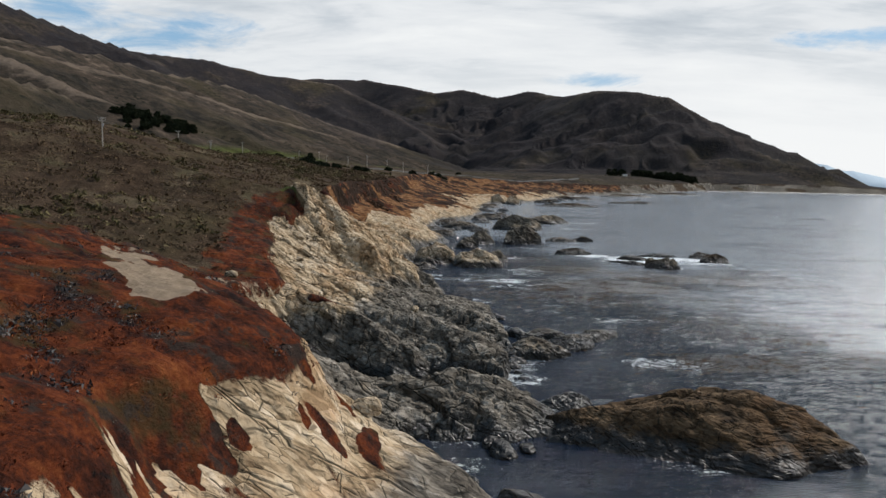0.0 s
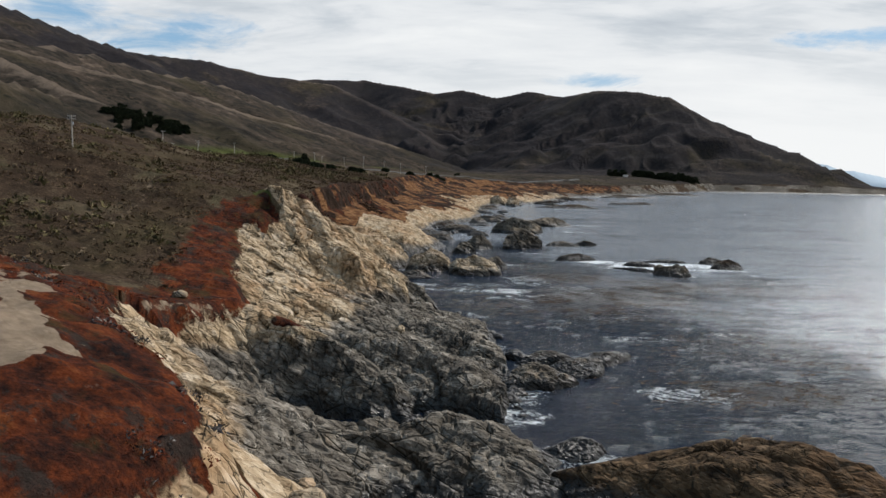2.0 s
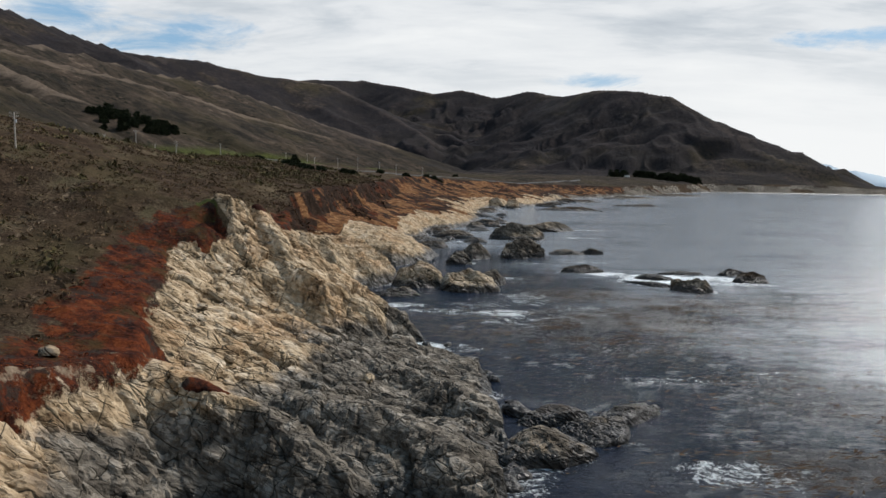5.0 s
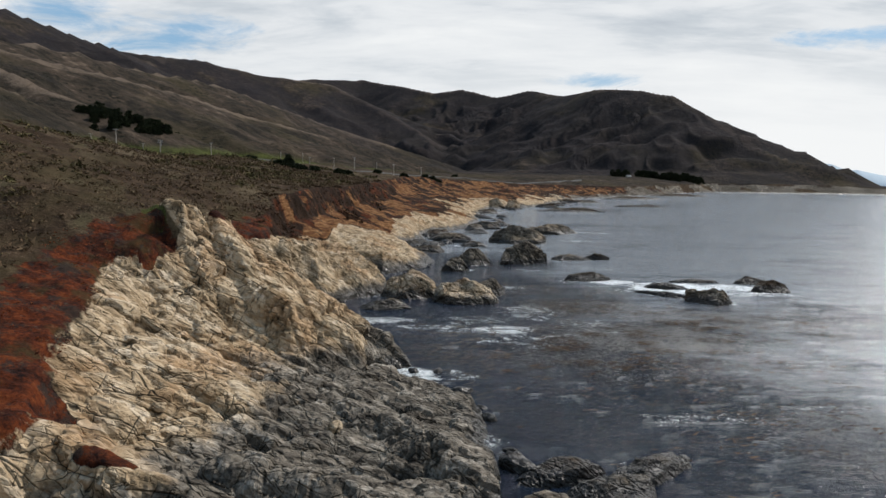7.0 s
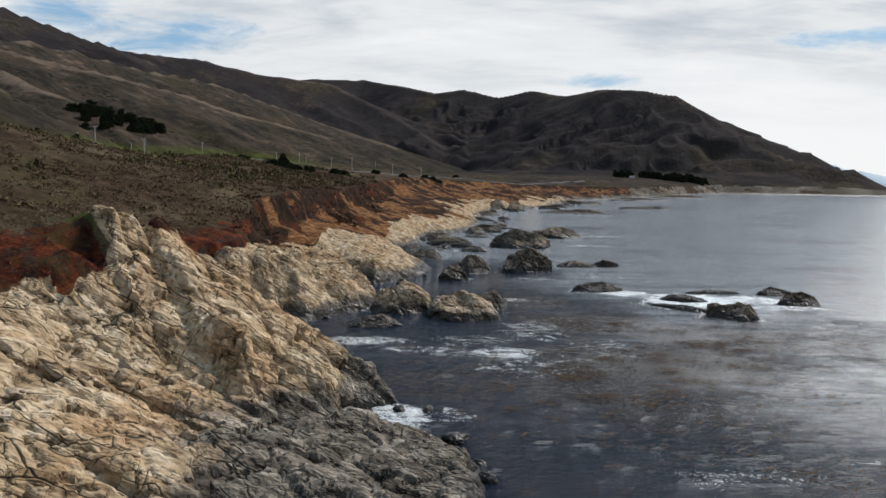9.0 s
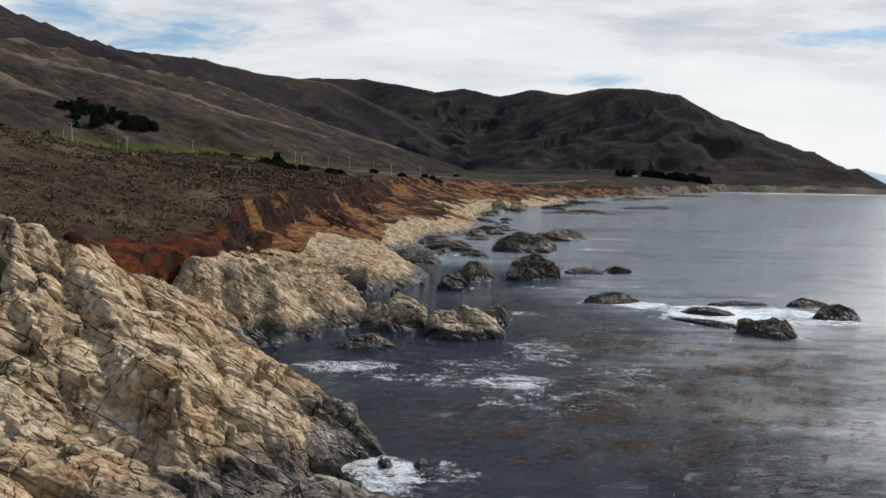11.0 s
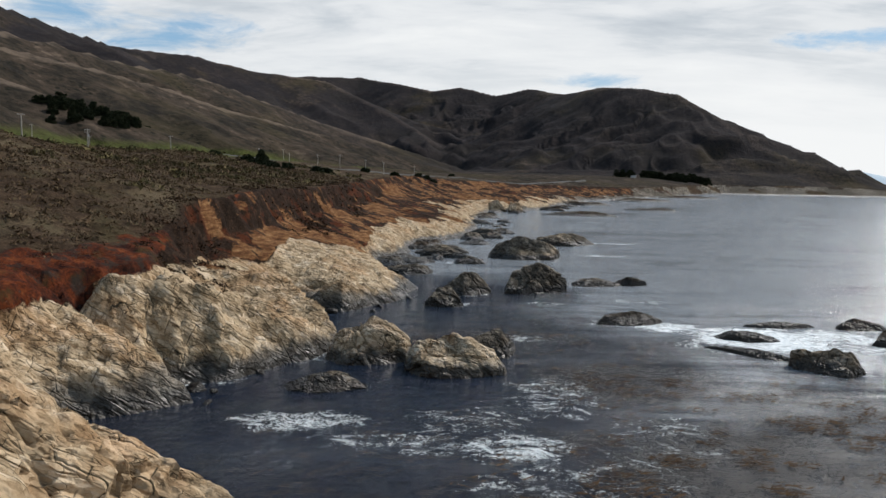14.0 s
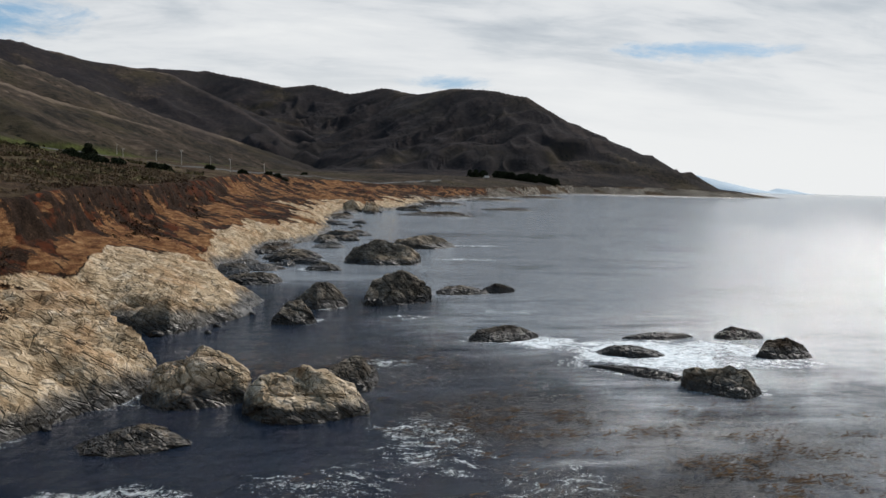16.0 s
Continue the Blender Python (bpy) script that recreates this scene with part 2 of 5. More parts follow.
SPINES = [
    ([(-1500, 2000, 520), (-1271, 2280, 483), (-1175, 2443, 452), (-1129, 2574, 433), (-1075, 2759, 423), (-1000, 3000, 300)], 0.52),
    ([(-1500, 2950, 470), (-1129, 2899, 443), (-915, 3078, 441), (-708, 3234, 407), (-475, 3378, 399), (-191, 3105, 250), (31, 2810, 110)], 0.52),
    ([(-723, 3945, 479), (-415, 4190, 509), (-186, 3906, 446), (-45, 3810, 412), (91, 3809, 428), (248, 3702, 388), (388, 3589, 407), (499, 3272, 352)], 0.58),
    ([(440, 3350, 350), (557, 2856, 340), (668, 2729, 326), (746, 2656, 302), (822, 2529, 232), (900, 2342, 128), (975, 2212, 84), (1040, 2180, 74), (1078, 2163, 72), (1189, 2208, 24)], 0.62),
    ([(-900, 1000, 260), (-663, 1188, 219), (-615, 1380, 220), (-564, 1562, 218), (-482, 1746, 212), (-384, 1872, 180), (-266, 1993, 138), (-126, 2057, 100), (60, 2110, 45)], 0.50),
    ([(-620, 1050, 190), (-486, 1163, 164), (-405, 1299, 150), (-330, 1372, 126), (-234, 1442, 100), (-147, 1504, 80), (20, 1570, 35)], 0.46),
    ([(-540, 960, 160), (-410, 890, 112), (-330, 900, 84), (-270, 935, 68), (-225, 960, 50)], 0.42),
    ([(-520, 500, 140), (-346, 621, 97), (-333, 686, 93), (-322, 720, 78), (-290, 755, 64), (-268, 762, 50)], 0.62),
]


def hill_height(x, y):
    """Ridges that fall away from their crests in spurs and gullies; and how near a crest each point lies."""
    z, crest_near = np.zeros(x.shape), np.zeros(x.shape)
    for k, (line, steep) in enumerate(SPINES):
        best, at, level = np.full(x.shape, 1e9), np.zeros(x.shape), np.zeros(x.shape)
        run = 0.0
        one = np.zeros(x.shape)
        for (ax, ay, az), (bx, by, bz) in zip(line[:-1], line[1:]):
            dx, dy = bx - ax, by - ay
            long = math.hypot(dx, dy)
            t = np.clip(((x - ax) * dx + (y - ay) * dy) / (dx * dx + dy * dy), 0, 1)
            far = np.hypot(x - ax - t * dx, y - ay - t * dy)
            crest = az + (bz - az) * t
            s = run + t * long
            side = np.where((x - ax) * dy - (y - ay) * dx > 0, 50.0, 0.0)
            spur = ridged(s / 170 + side + 0.35 * fbm(x / 120, y / 120, 2, 17 + k), far / 900 + k, 3, 19 + k)
            eff = far * (1 + smooth(far, 10, 160) * (0.50 - 0.78 * spur))
            reach = crest / steep * 1.25
            h = crest * np.clip(1 - eff / reach, 0, 1) ** 1.25
            one = np.maximum(one, h)
            crest_near = np.maximum(crest_near, smooth(1 - far / 55, 0, 1) * (h > z - 3))
            run += long
        z = np.maximum(z, one) + 6.0 * np.log1p(np.exp(-np.abs(z - one) / 6.0)) * smooth(np.minimum(z, one), 4, 30) * 0.4
    fine = ridged(x / 140 + 0.4 * fbm(x / 190, y / 190, 2, 31), y / 170, 3, 33) - 0.5
    return z + smooth(z, 25, 160) * 8 * fine, crest_near


def along(line, x, y):
    """For each place the distance to a crest line, the line's height there, and whether the place lies to its left."""
    best, level, side = np.full(x.shape, 1e9), np.zeros(x.shape), np.zeros(x.shape, dtype=bool)
    for (ax, ay, az), (bx, by, bz) in zip(line[:-1], line[1:]):
        dx, dy = bx - ax, by - ay
        t = np.clip(((x - ax) * dx + (y - ay) * dy) / (dx * dx + dy * dy), 0, 1)
        far = np.hypot(x - ax - t * dx, y - ay - t * dy)
        near = far < best
        best = np.where(near, far, best)
        level = np.where(near, az + (bz - az) * t, level)
        side = np.where(near, dx * (y - ay) - dy * (x - ax) > 0, side)
    return best, level, side


def survey(x, y):
    """Height of the ground, with the distance inland of the shore and of the cliff's edge."""
    wob = fbm(x / 7, y / 7, 3, 51)
    far_scale = np.clip((y - 150) / 300, 1, 6)
    out = smooth(y, 300, 380)
    bight = out * np.clip(y / 45, 7, 22) * (ridged(y / np.clip(y / 9, 34, 110) + 0.3 * fbm(x / 40, y / 40, 2, 53), x / 160, 2, 55) - 0.55)
    d, land = nearest(SHORE, x - bight * 1.6 + wob * 1.6 * far_scale, y + 1.6 * far_scale * fbm(x / 7 + 40, y / 7, 3, 61))
    d = np.where(land, d, -d)
    e, in_top = nearest(TOP, x - bight * 0.8 + wob * 2.0 * far_scale, y + 2.0 * far_scale * fbm(x / 9 + 11, y / 9, 3, 71))
    e = np.where(in_top & land, e, -e)
    ty = [p[1] for p in TOP]
    ztop = np.interp(y, ty, [p[2] for p in TOP])
    t = np.where(e < 0, np.clip(d, 0, None) / np.maximum(np.clip(d, 0, None) - e, 0.01), 1)
    t = t + 0.06 * fbm(x / 11, y / 11, 3, 81) * t * (1 - t) * 4
    bank = np.interp(t, [0, 0.07, 0.2, 0.36, 0.52, 0.7, 0.86, 1.0], [0, 0.12, 0.26, 0.36, 0.44, 0.52, 0.63, 1.0])
    cliff = np.interp(t, [0, 0.07, 0.2, 0.36, 0.52, 0.7, 0.86, 1.0], [0, 0.14, 0.29, 0.40, 0.52, 0.64, 0.80, 1.0])
    ledge = np.interp(t, [0, 0.05, 0.22, 0.42, 0.58, 0.72, 0.86, 1.0], [0, 0.12, 0.20, 0.27, 0.44, 0.60, 0.78, 1.0])
    prof = cliff + (ledge - cliff) * smooth(y, 132, 142) * smooth(y, 200, 186)
    prof = prof + (bank - prof) * smooth(y, 292, 304) * smooth(y, 900, 600)
    slope = np.interp(y, [0, 120, 300, 450, 650, 900, 1300], [0.11, 0.215, 0.285, 0.125, 0.15, 0.12, 0.12])
    inland = np.clip(e, 0, None)
    flat = ztop + slope * np.where(inland < 80, inland, 80 + 26 * (1 - np.exp(-(inland - 80) / 26))) + 0.01 * np.clip(inland - 80, 0, None)
    flat = flat + 2.4 * (1 - np.exp(-inland / 6)) * smooth(y, 132, 86)
    z = np.where(e < 0, ztop * prof, flat)
    open_rock = (e < 3) & (d > 0) & (y > 90) & (y < 350)
    px, py, pz = x[open_rock], y[open_rock], z[open_rock]
    px, py = px + 1.1 * fbm(px / 5, py / 5, 3, 83), py + 1.1 * fbm(px / 5 + 20, py / 5, 3, 85)
    for line, left, right in CLEFTS:
        far, level, side = along(line, px, py)
        pz = np.minimum(pz, level + np.where(side, left, right) * (np.sqrt(far ** 2 + 0.6) - 0.77))
    for line, left, right in SPURS:
        far, level, side = along(line, px, py)
        pz = np.maximum(pz, np.minimum(level - np.where(side, left, right) * (np.sqrt(far ** 2 + 2.2) - 1.48), 0.3 + 2.6 * d[open_rock]))
    z[open_rock] = pz
    z = np.where(d < 0, -0.4 - np.minimum(7, 0.55 * -d), z)
    hills, crests = hill_height(x, y)
    z = np.where(d > 0, np.where(hills > z, z + (hills - z) * smooth(e, -5, 90), z), z)
    return z, d, e, (hills, crests)


def crag(x, y):
    """The knob of bare rock that stands above the slope."""
    u, v = (x + 32) * 0.83 - (y - 191) * 0.56, (x + 32) * 0.56 + (y - 191) * 0.83
    return 2.5 * smooth(1.28 - np.hypot(u / 8.5, v / 6.0), 0, 0.6)


def ground_z(x, y):
    """Height of the bare ground at single places."""
    x, y = np.atleast_1d(np.asarray(x, float)), np.atleast_1d(np.asarray(y, float))
    z, d, e, hills = survey(x, y)
    return z + crag(x, y) + np.where(e > 0, 1, 0) * swell(x, y, e)


def swell(x, y, e):
    near = smooth(e, 0, 8)
    return near * (0.9 * fbm(x / 13, y / 13, 4, 91) + 2.2 * fbm(x / 45, y / 45, 3, 95) * smooth(e, 10, 50)) + 0.25 * fbm(x / 2.2, y / 2.2, 2, 99)


# ---------------------------------------------------------------- materials
def material(name):
    m = bpy.data.materials.new(name)
    m.use_nodes = True
    return m, Nodes(m.node_tree)


def finish(n, colour, rough, bump=None, strength=0.6, dist=0.1, spec=0.3):
    ins = {"Base Color": colour, "Roughness": rough, "Specular IOR Level": spec}
    if bump is not None:
        ins["Normal"] = n.add("ShaderNodeBump", {"Height": bump, "Strength": strength, "Distance": dist}).outputs[0]
    b = n.add("ShaderNodeBsdfPrincipled", ins)
    n.add("ShaderNodeOutputMaterial", {0: b.outputs[0]})


def rock_colours(n, pos, tan, stain):
    """Weathered, jointed coastal rock: tan where dry and bare, grey lower down. stain: 0 dry .. 1 grey."""
    turned = n.add("ShaderNodeMapping", {0: pos, 2: (0, 0, radians(-24))}).outputs[0]
    dipped = n.add("ShaderNodeMapping", {0: turned, 2: (0, radians(-33), 0)}).outputs[0]
    bed = n.add("ShaderNodeMapping", {0: dipped, 3: (0.42, 1.0, 1.35)}).outputs[0]
    wob = n.add("ShaderNodeTexNoise", {"Vector": bed, "Scale": 0.5, "Detail": 2.0, "Roughness": 0.5}).outputs["Color"]
    bent = n.add("ShaderNodeVectorMath", {0: bed, 1: n.add("ShaderNodeVectorMath", {0: wob, "Scale": 0.22}, operation="SCALE").outputs[0]}, operation="ADD").outputs[0]
    joints, reliefs = 0.0, 0.0
    for scale, wide, lo in ((0.24, 0.012, 0.50), (0.62, 0.020, 0.48), (1.7, 0.036, 0.48)):
        e = n.add("ShaderNodeTexVoronoi", {"Vector": bent, "Scale": scale}, feature="DISTANCE_TO_EDGE").outputs[0]
        gate = n.step(n.noise(pos, scale * 0.4, 4, 0.6), lo, lo + 0.13)
        line = n.math("MULTIPLY", n.step(e, wide, 0.004), gate)
        joints = line if joints == 0.0 else n.math("MAXIMUM", joints, line)
        h = n.math("MULTIPLY", n.step(e, 0.0, wide * 2.6), n.math("MULTIPLY", gate, 0.7 / scale))
        reliefs = h if reliefs == 0.0 else n.math("ADD", reliefs, h)
    # long, nearly straight fractures in two sets
    axes = n.add("ShaderNodeSeparateXYZ", {0: bed})
    for axis, spacing, wide, lo in ((1, 2.6, 0.022, 0.46), (2, 3.3, 0.020, 0.48), (0, 1.6, 0.026, 0.50)):
        sway = n.math("MULTIPLY", n.noise(pos, 0.07 + 0.03 * axis, 1, 0.5), 1.3)
        v = n.math("ADD", n.math("DIVIDE", axes.outputs[axis], spacing), sway)
        off = n.math("ABSOLUTE", n.math("SUBTRACT", n.math("FRACT", v), 0.5))
        gate = n.step(n.noise(bed, 0.55 / spacing ** 0.5, 3, 0.55), lo, lo + 0.08)
        joints = n.math("MAXIMUM", joints, n.math("MULTIPLY", n.step(off, wide, 0.004), gate))
        reliefs = n.math("ADD", reliefs, n.math("MULTIPLY", n.math("MULTIPLY", n.step(off, 0.0, wide * 2.5), gate), 0.5 * spacing))
    tone = 0.0
    for scale, part_of in ((0.62, 0.5), (1.7, 0.5)):
        block = n.add("ShaderNodeTexVoronoi", {"Vector": bent, "Scale": scale}).outputs["Color"]
        one = n.math("MULTIPLY", n.add("ShaderNodeSeparateColor", {0: block}).outputs[0], part_of)
        tone = one if tone == 0.0 else n.math("ADD", tone, one)
    mid = n.noise(pos, 0.22, 6, 0.62)
    fine = n.math("ADD", n.math("MULTIPLY", n.noise(pos, 1.5, 9, 0.78), 0.7), n.math("MULTIPLY", n.noise(bed, 1.3, 6, 0.7), 0.3))
    speck = n.noise(pos, 9.0, 5, 0.7)
    mixed = n.math("ADD", n.math("ADD", n.math("MULTIPLY", mid, 0.42), n.math("MULTIPLY", fine, 0.32)), n.math("MULTIPLY", tone, 0.26))
    mixed = n.math("ADD", n.math("MULTIPLY", n.math("SUBTRACT", mixed, 0.5), 1.3), 0.50)
    dry = n.ramp(mixed, [(0.28, tan[0]), (0.41, tan[1]), (0.55, tan[2]), (0.70, tan[3])])
    grey = n.ramp(mixed, [(0.30, (0.028, 0.024, 0.020)), (0.43, (0.098, 0.083, 0.066)), (0.56, (0.185, 0.159, 0.127)), (0.74, (0.39, 0.345, 0.285))])
    dry = n.mix(n.math("MULTIPLY", n.step(n.noise(pos, 0.075, 5, 0.62), 0.48, 0.62), 0.5), dry, n.mix(1.0, dry, (0.78, 0.56, 0.38), "MULTIPLY"))
    s = n.math("ADD", stain, n.math("MULTIPLY", n.math("SUBTRACT", n.noise(pos, 0.075, 6, 0.68), 0.5), 2.4), clamp=True)
    col = n.mix(n.step(s, 0.25, 0.75), dry, grey)
    col = n.mix(n.math("MULTIPLY", n.step(speck, 0.62, 0.75), 0.35), col, (0.05, 0.045, 0.038))
    col = n.mix(n.math("MULTIPLY", n.step(n.noise(pos, 0.45, 7, 0.75), 0.58, 0.70), 0.5), col, (0.070, 0.047, 0.027))
    col = n.mix(n.math("MULTIPLY", joints, 0.92), col, (0.018, 0.017, 0.012))
    relief = n.math("ADD", n.math("MULTIPLY", reliefs, 0.25), n.math("ADD", n.math("MULTIPLY", fine, 0.20), n.math("MULTIPLY", speck, 0.04)))
    relief = n.math("ADD", relief, n.math("MULTIPLY", tone, 0.55))
    return col, relief


def ground_material():
    m, n = material("coastal_ground")
    pos = n.add("ShaderNodeNewGeometry").outputs["Position"]
    z = n.add("ShaderNodeSeparateXYZ", {0: pos}).outputs[2]
    ca = n.add("ShaderNodeSeparateColor", {0: n.add("ShaderNodeAttribute", attribute_name="cover_a").outputs["Color"]})
    cb = n.add("ShaderNodeSeparateColor", {0: n.add("ShaderNodeAttribute", attribute_name="cover_b").outputs["Color"]})
    cc = n.add("ShaderNodeSeparateColor", {0: n.add("ShaderNodeAttribute", attribute_name="cover_c").outputs["Color"]})
    rock_m, red_m, orange_m = ca.outputs[0], ca.outputs[1], ca.outputs[2]
    sand_m, green_m, stain_m = cb.outputs[0], cb.outputs[1], cb.outputs[2]
    crack_m, hill_m, crest_m = cc.outputs[0], cc.outputs[1], cc.outputs[2]
    edge = n.math("MULTIPLY", n.math("SUBTRACT", n.noise(pos, 0.7, 6, 0.7), 0.5), 1.0)

    def cut(mask, lo=0.4, hi=0.6):
        return n.step(n.math("ADD", mask, edge), lo, hi)

    big, mid, fine = n.noise(pos, 0.035, 5, 0.6), n.noise(pos, 0.30, 6, 0.62), n.noise(pos, 2.4, 6, 0.7)
    # low scrub on the terrace
    scrub = n.ramp(n.math("ADD", n.math("MULTIPLY", mid, 0.5), n.math("MULTIPLY", fine, 0.5)),
                   [(0.32, (0.0140, 0.0098, 0.0074)), (0.46, (0.0350, 0.0230, 0.0148)), (0.57, (0.0640, 0.0415, 0.0262)), (0.70, (0.140, 0.098, 0.062))])
    scrub = n.mix(n.step(big, 0.50, 0.66), scrub, n.mix(0.35, scrub, (0.080, 0.066, 0.030)))
    # hillsides: dry grass, brush in the folds
    hg = n.ramp(n.math("ADD", n.math("MULTIPLY", n.noise(pos, 0.012, 6, 0.62), 0.5), n.math("MULTIPLY", n.noise(pos, 0.07, 6, 0.68), 0.5)),
                [(0.36, (0.0150, 0.0130, 0.0112)), (0.46, (0.0315, 0.0258, 0.0190)), (0.55, (0.0590, 0.0435, 0.0320)), (0.66, (0.145, 0.108, 0.080))])
    hg = n.mix(n.step(n.noise(pos, 0.006, 4, 0.5), 0.50, 0.62), hg, n.mix(0.6, hg, (0.044, 0.036, 0.019)))
    vor = n.add("ShaderNodeTexVoronoi", {"Vector": pos, "Scale": 0.11, "Randomness": 1.0}).outputs[0]
    hg = n.mix(n.math("MULTIPLY", n.step(vor, 0.42, 0.18), n.step(n.noise(pos, 0.02, 4, 0.6), 0.45, 0.6)), hg, (0.014, 0.014, 0.010))
    hg = n.mix(n.math("MULTIPLY", n.step(n.math("ADD", crest_m, n.math("MULTIPLY", n.math("SUBTRACT", n.noise(pos, 0.03, 5, 0.7), 0.5), 1.2)), 0.45, 0.8), 0.66), hg, (0.175, 0.132, 0.098))
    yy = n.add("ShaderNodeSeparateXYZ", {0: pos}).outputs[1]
    # cloud shade and bluish haze of the far mountain, put into the hill colour
    far_shade = n.math("MULTIPLY", n.step(yy, 1700.0, 2200.0), n.step(n.noise(pos, 0.004, 5, 0.6), 0.30, 0.48))
    hg = n.mix(n.math("MULTIPLY", far_shade, 0.74), hg, (0.021, 0.019, 0.022))
    straw = n.step(n.math("ADD", n.math("MULTIPLY", n.noise(pos, 0.045, 5, 0.65), 0.7), n.math("MULTIPLY", fine, 0.3)), 0.50, 0.60)
    scrub = n.mix(n.math("MULTIPLY", straw, 0.55), scrub, (0.145, 0.112, 0.068))
    olive = n.step(n.noise(pos, 0.09, 5, 0.68), 0.56, 0.66)
    scrub = n.mix(n.math("MULTIPLY", olive, 0.4), scrub, n.mix(fine, (0.022, 0.022, 0.010), (0.075, 0.072, 0.032)))
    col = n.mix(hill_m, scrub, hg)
    green = n.ramp(n.math("ADD", n.math("MULTIPLY", mid, 0.5), n.math("MULTIPLY", n.noise(pos, 0.08, 4, 0.6), 0.5)),
                   [(0.35, (0.030, 0.032, 0.012)), (0.55, (0.062, 0.068, 0.020)), (0.7, (0.10, 0.10, 0.035))])
    col = n.mix(cut(green_m, 0.35, 0.7), col, green)
    # bare earth bluffs
    strata = n.noise(n.add("ShaderNodeMapping", {0: pos, 3: (0.25, 0.25, 1.6)}).outputs[0], 0.9, 5, 0.6)
    orange = n.ramp(n.math("ADD", n.math("MULTIPLY", strata, 0.6), n.math("MULTIPLY", fine, 0.4)),
                    [(0.33, (0.034, 0.015, 0.009)), (0.45, (0.095, 0.042, 0.019)), (0.56, (0.200, 0.102, 0.045)), (0.70, (0.38, 0.25, 0.135))])
    brush = n.ramp(n.math("ADD", n.math("MULTIPLY", mid, 0.4), n.math("MULTIPLY", fine, 0.6)),
                   [(0.36, (0.008, 0.006, 0.005)), (0.50, (0.022, 0.014, 0.010)), (0.62, (0.052, 0.031, 0.020)), (0.74, (0.12, 0.080, 0.052))])
    rust = n.step(n.noise(pos, 0.11, 6, 0.7), 0.52, 0.62)
    brush = n.mix(n.math("MULTIPLY", rust, 0.8), brush, n.mix(fine, (0.030, 0.010, 0.006), (0.13, 0.038, 0.016)))
    col = n.mix(n.step(orange_m, 0.02, 0.12), col, brush)
    patch = n.noise(n.add("ShaderNodeMapping", {0: pos, 3: (0.8, 1.0, 0.8)}).outputs[0], 0.10, 7, 0.66, 0.6)
    bared = n.step(n.math("ADD", orange_m, n.math("MULTIPLY", n.math("SUBTRACT", patch, 0.5), 3.2)), 0.50, 0.62)
    bared = n.math("MULTIPLY", bared, n.step(orange_m, 0.02, 0.12))
    col = n.mix(bared, col, orange)
    # rock
    tan = ((0.105, 0.066, 0.036), (0.300, 0.214, 0.127), (0.455, 0.345, 0.222), (0.62, 0.505, 0.370))
    rock, relief = rock_colours(n, pos, tan, stain_m)
    # colour darkened along the joints and, in patches, on far shore rock
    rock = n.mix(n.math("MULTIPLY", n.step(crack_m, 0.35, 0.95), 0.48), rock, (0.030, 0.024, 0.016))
    wet = n.step(n.math("ADD", z, n.math("MULTIPLY", n.noise(pos, 0.35, 5, 0.65), -4.6)), 0.8, -0.9)
    rock = n.mix(n.math("MULTIPLY", wet, 0.85), rock, (0.016, 0.014, 0.011))
    rock_cut = cut(rock_m)
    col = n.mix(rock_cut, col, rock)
    # succulent mats, red in autumn
    red = n.ramp(n.math("ADD", n.math("MULTIPLY", n.noise(pos, 0.33, 7, 0.72), 0.65), n.math("MULTIPLY", fine, 0.35)),
                 [(0.38, (0.011, 0.008, 0.008)), (0.47, (0.046, 0.016, 0.010)), (0.55, (0.112, 0.029, 0.012)), (0.70, (0.23, 0.078, 0.025))])
    red = n.mix(n.step(n.noise(pos, 0.17, 5, 0.65), 0.52, 0.64), red, n.mix(0.75, red, (0.050, 0.036, 0.016)))
    red = n.mix(n.math("MULTIPLY", n.step(n.noise(pos, 0.26, 7, 0.74), 0.535, 0.60), 0.85), red, n.mix(fine, (0.014, 0.011, 0.009), (0.055, 0.044, 0.036)))
    red = n.mix(n.math("MULTIPLY", n.step(n.noise(pos, 1.6, 6, 0.78), 0.62, 0.72), 0.6), red, (0.20, 0.165, 0.125))
    red_cut = cut(red_m, 0.42, 0.56)
    rock_cut = n.math("MULTIPLY", rock_cut, n.math("SUBTRACT", 1.0, red_cut))
    col = n.mix(red_cut, col, red)
    # sand
    sand = n.ramp(n.noise(pos, 1.3, 6, 0.6), [(0.3, (0.19, 0.138, 0.093)), (0.7, (0.31, 0.235, 0.165))])
    col = n.mix(cut(sand_m, 0.42, 0.58), col, sand)
    rough = n.math("SUBTRACT", 0.92, n.math("MULTIPLY", wet, 0.55))
    soft = n.math("ADD", n.math("MULTIPLY", n.noise(pos, 0.9, 8, 0.7), 0.8), n.math("MULTIPLY", n.noise(pos, 5.0, 6, 0.7), 0.25))
    soft = n.math("ADD", soft, n.math("MULTIPLY", n.math("MULTIPLY", n.noise(pos, 0.06, 6, 0.7), hill_m), 9.0))
    h = n.add("ShaderNodeMix", {0: rock_cut, 2: soft, 3: relief}, data_type="FLOAT").outputs[0]
    spec = n.math("ADD", 0.03, n.math("MULTIPLY", n.math("ADD", wet, 0.25), n.math("MULTIPLY", rock_cut, 0.25)))
    finish(n, col, rough, h, 0.9, 0.6, spec)
    return m


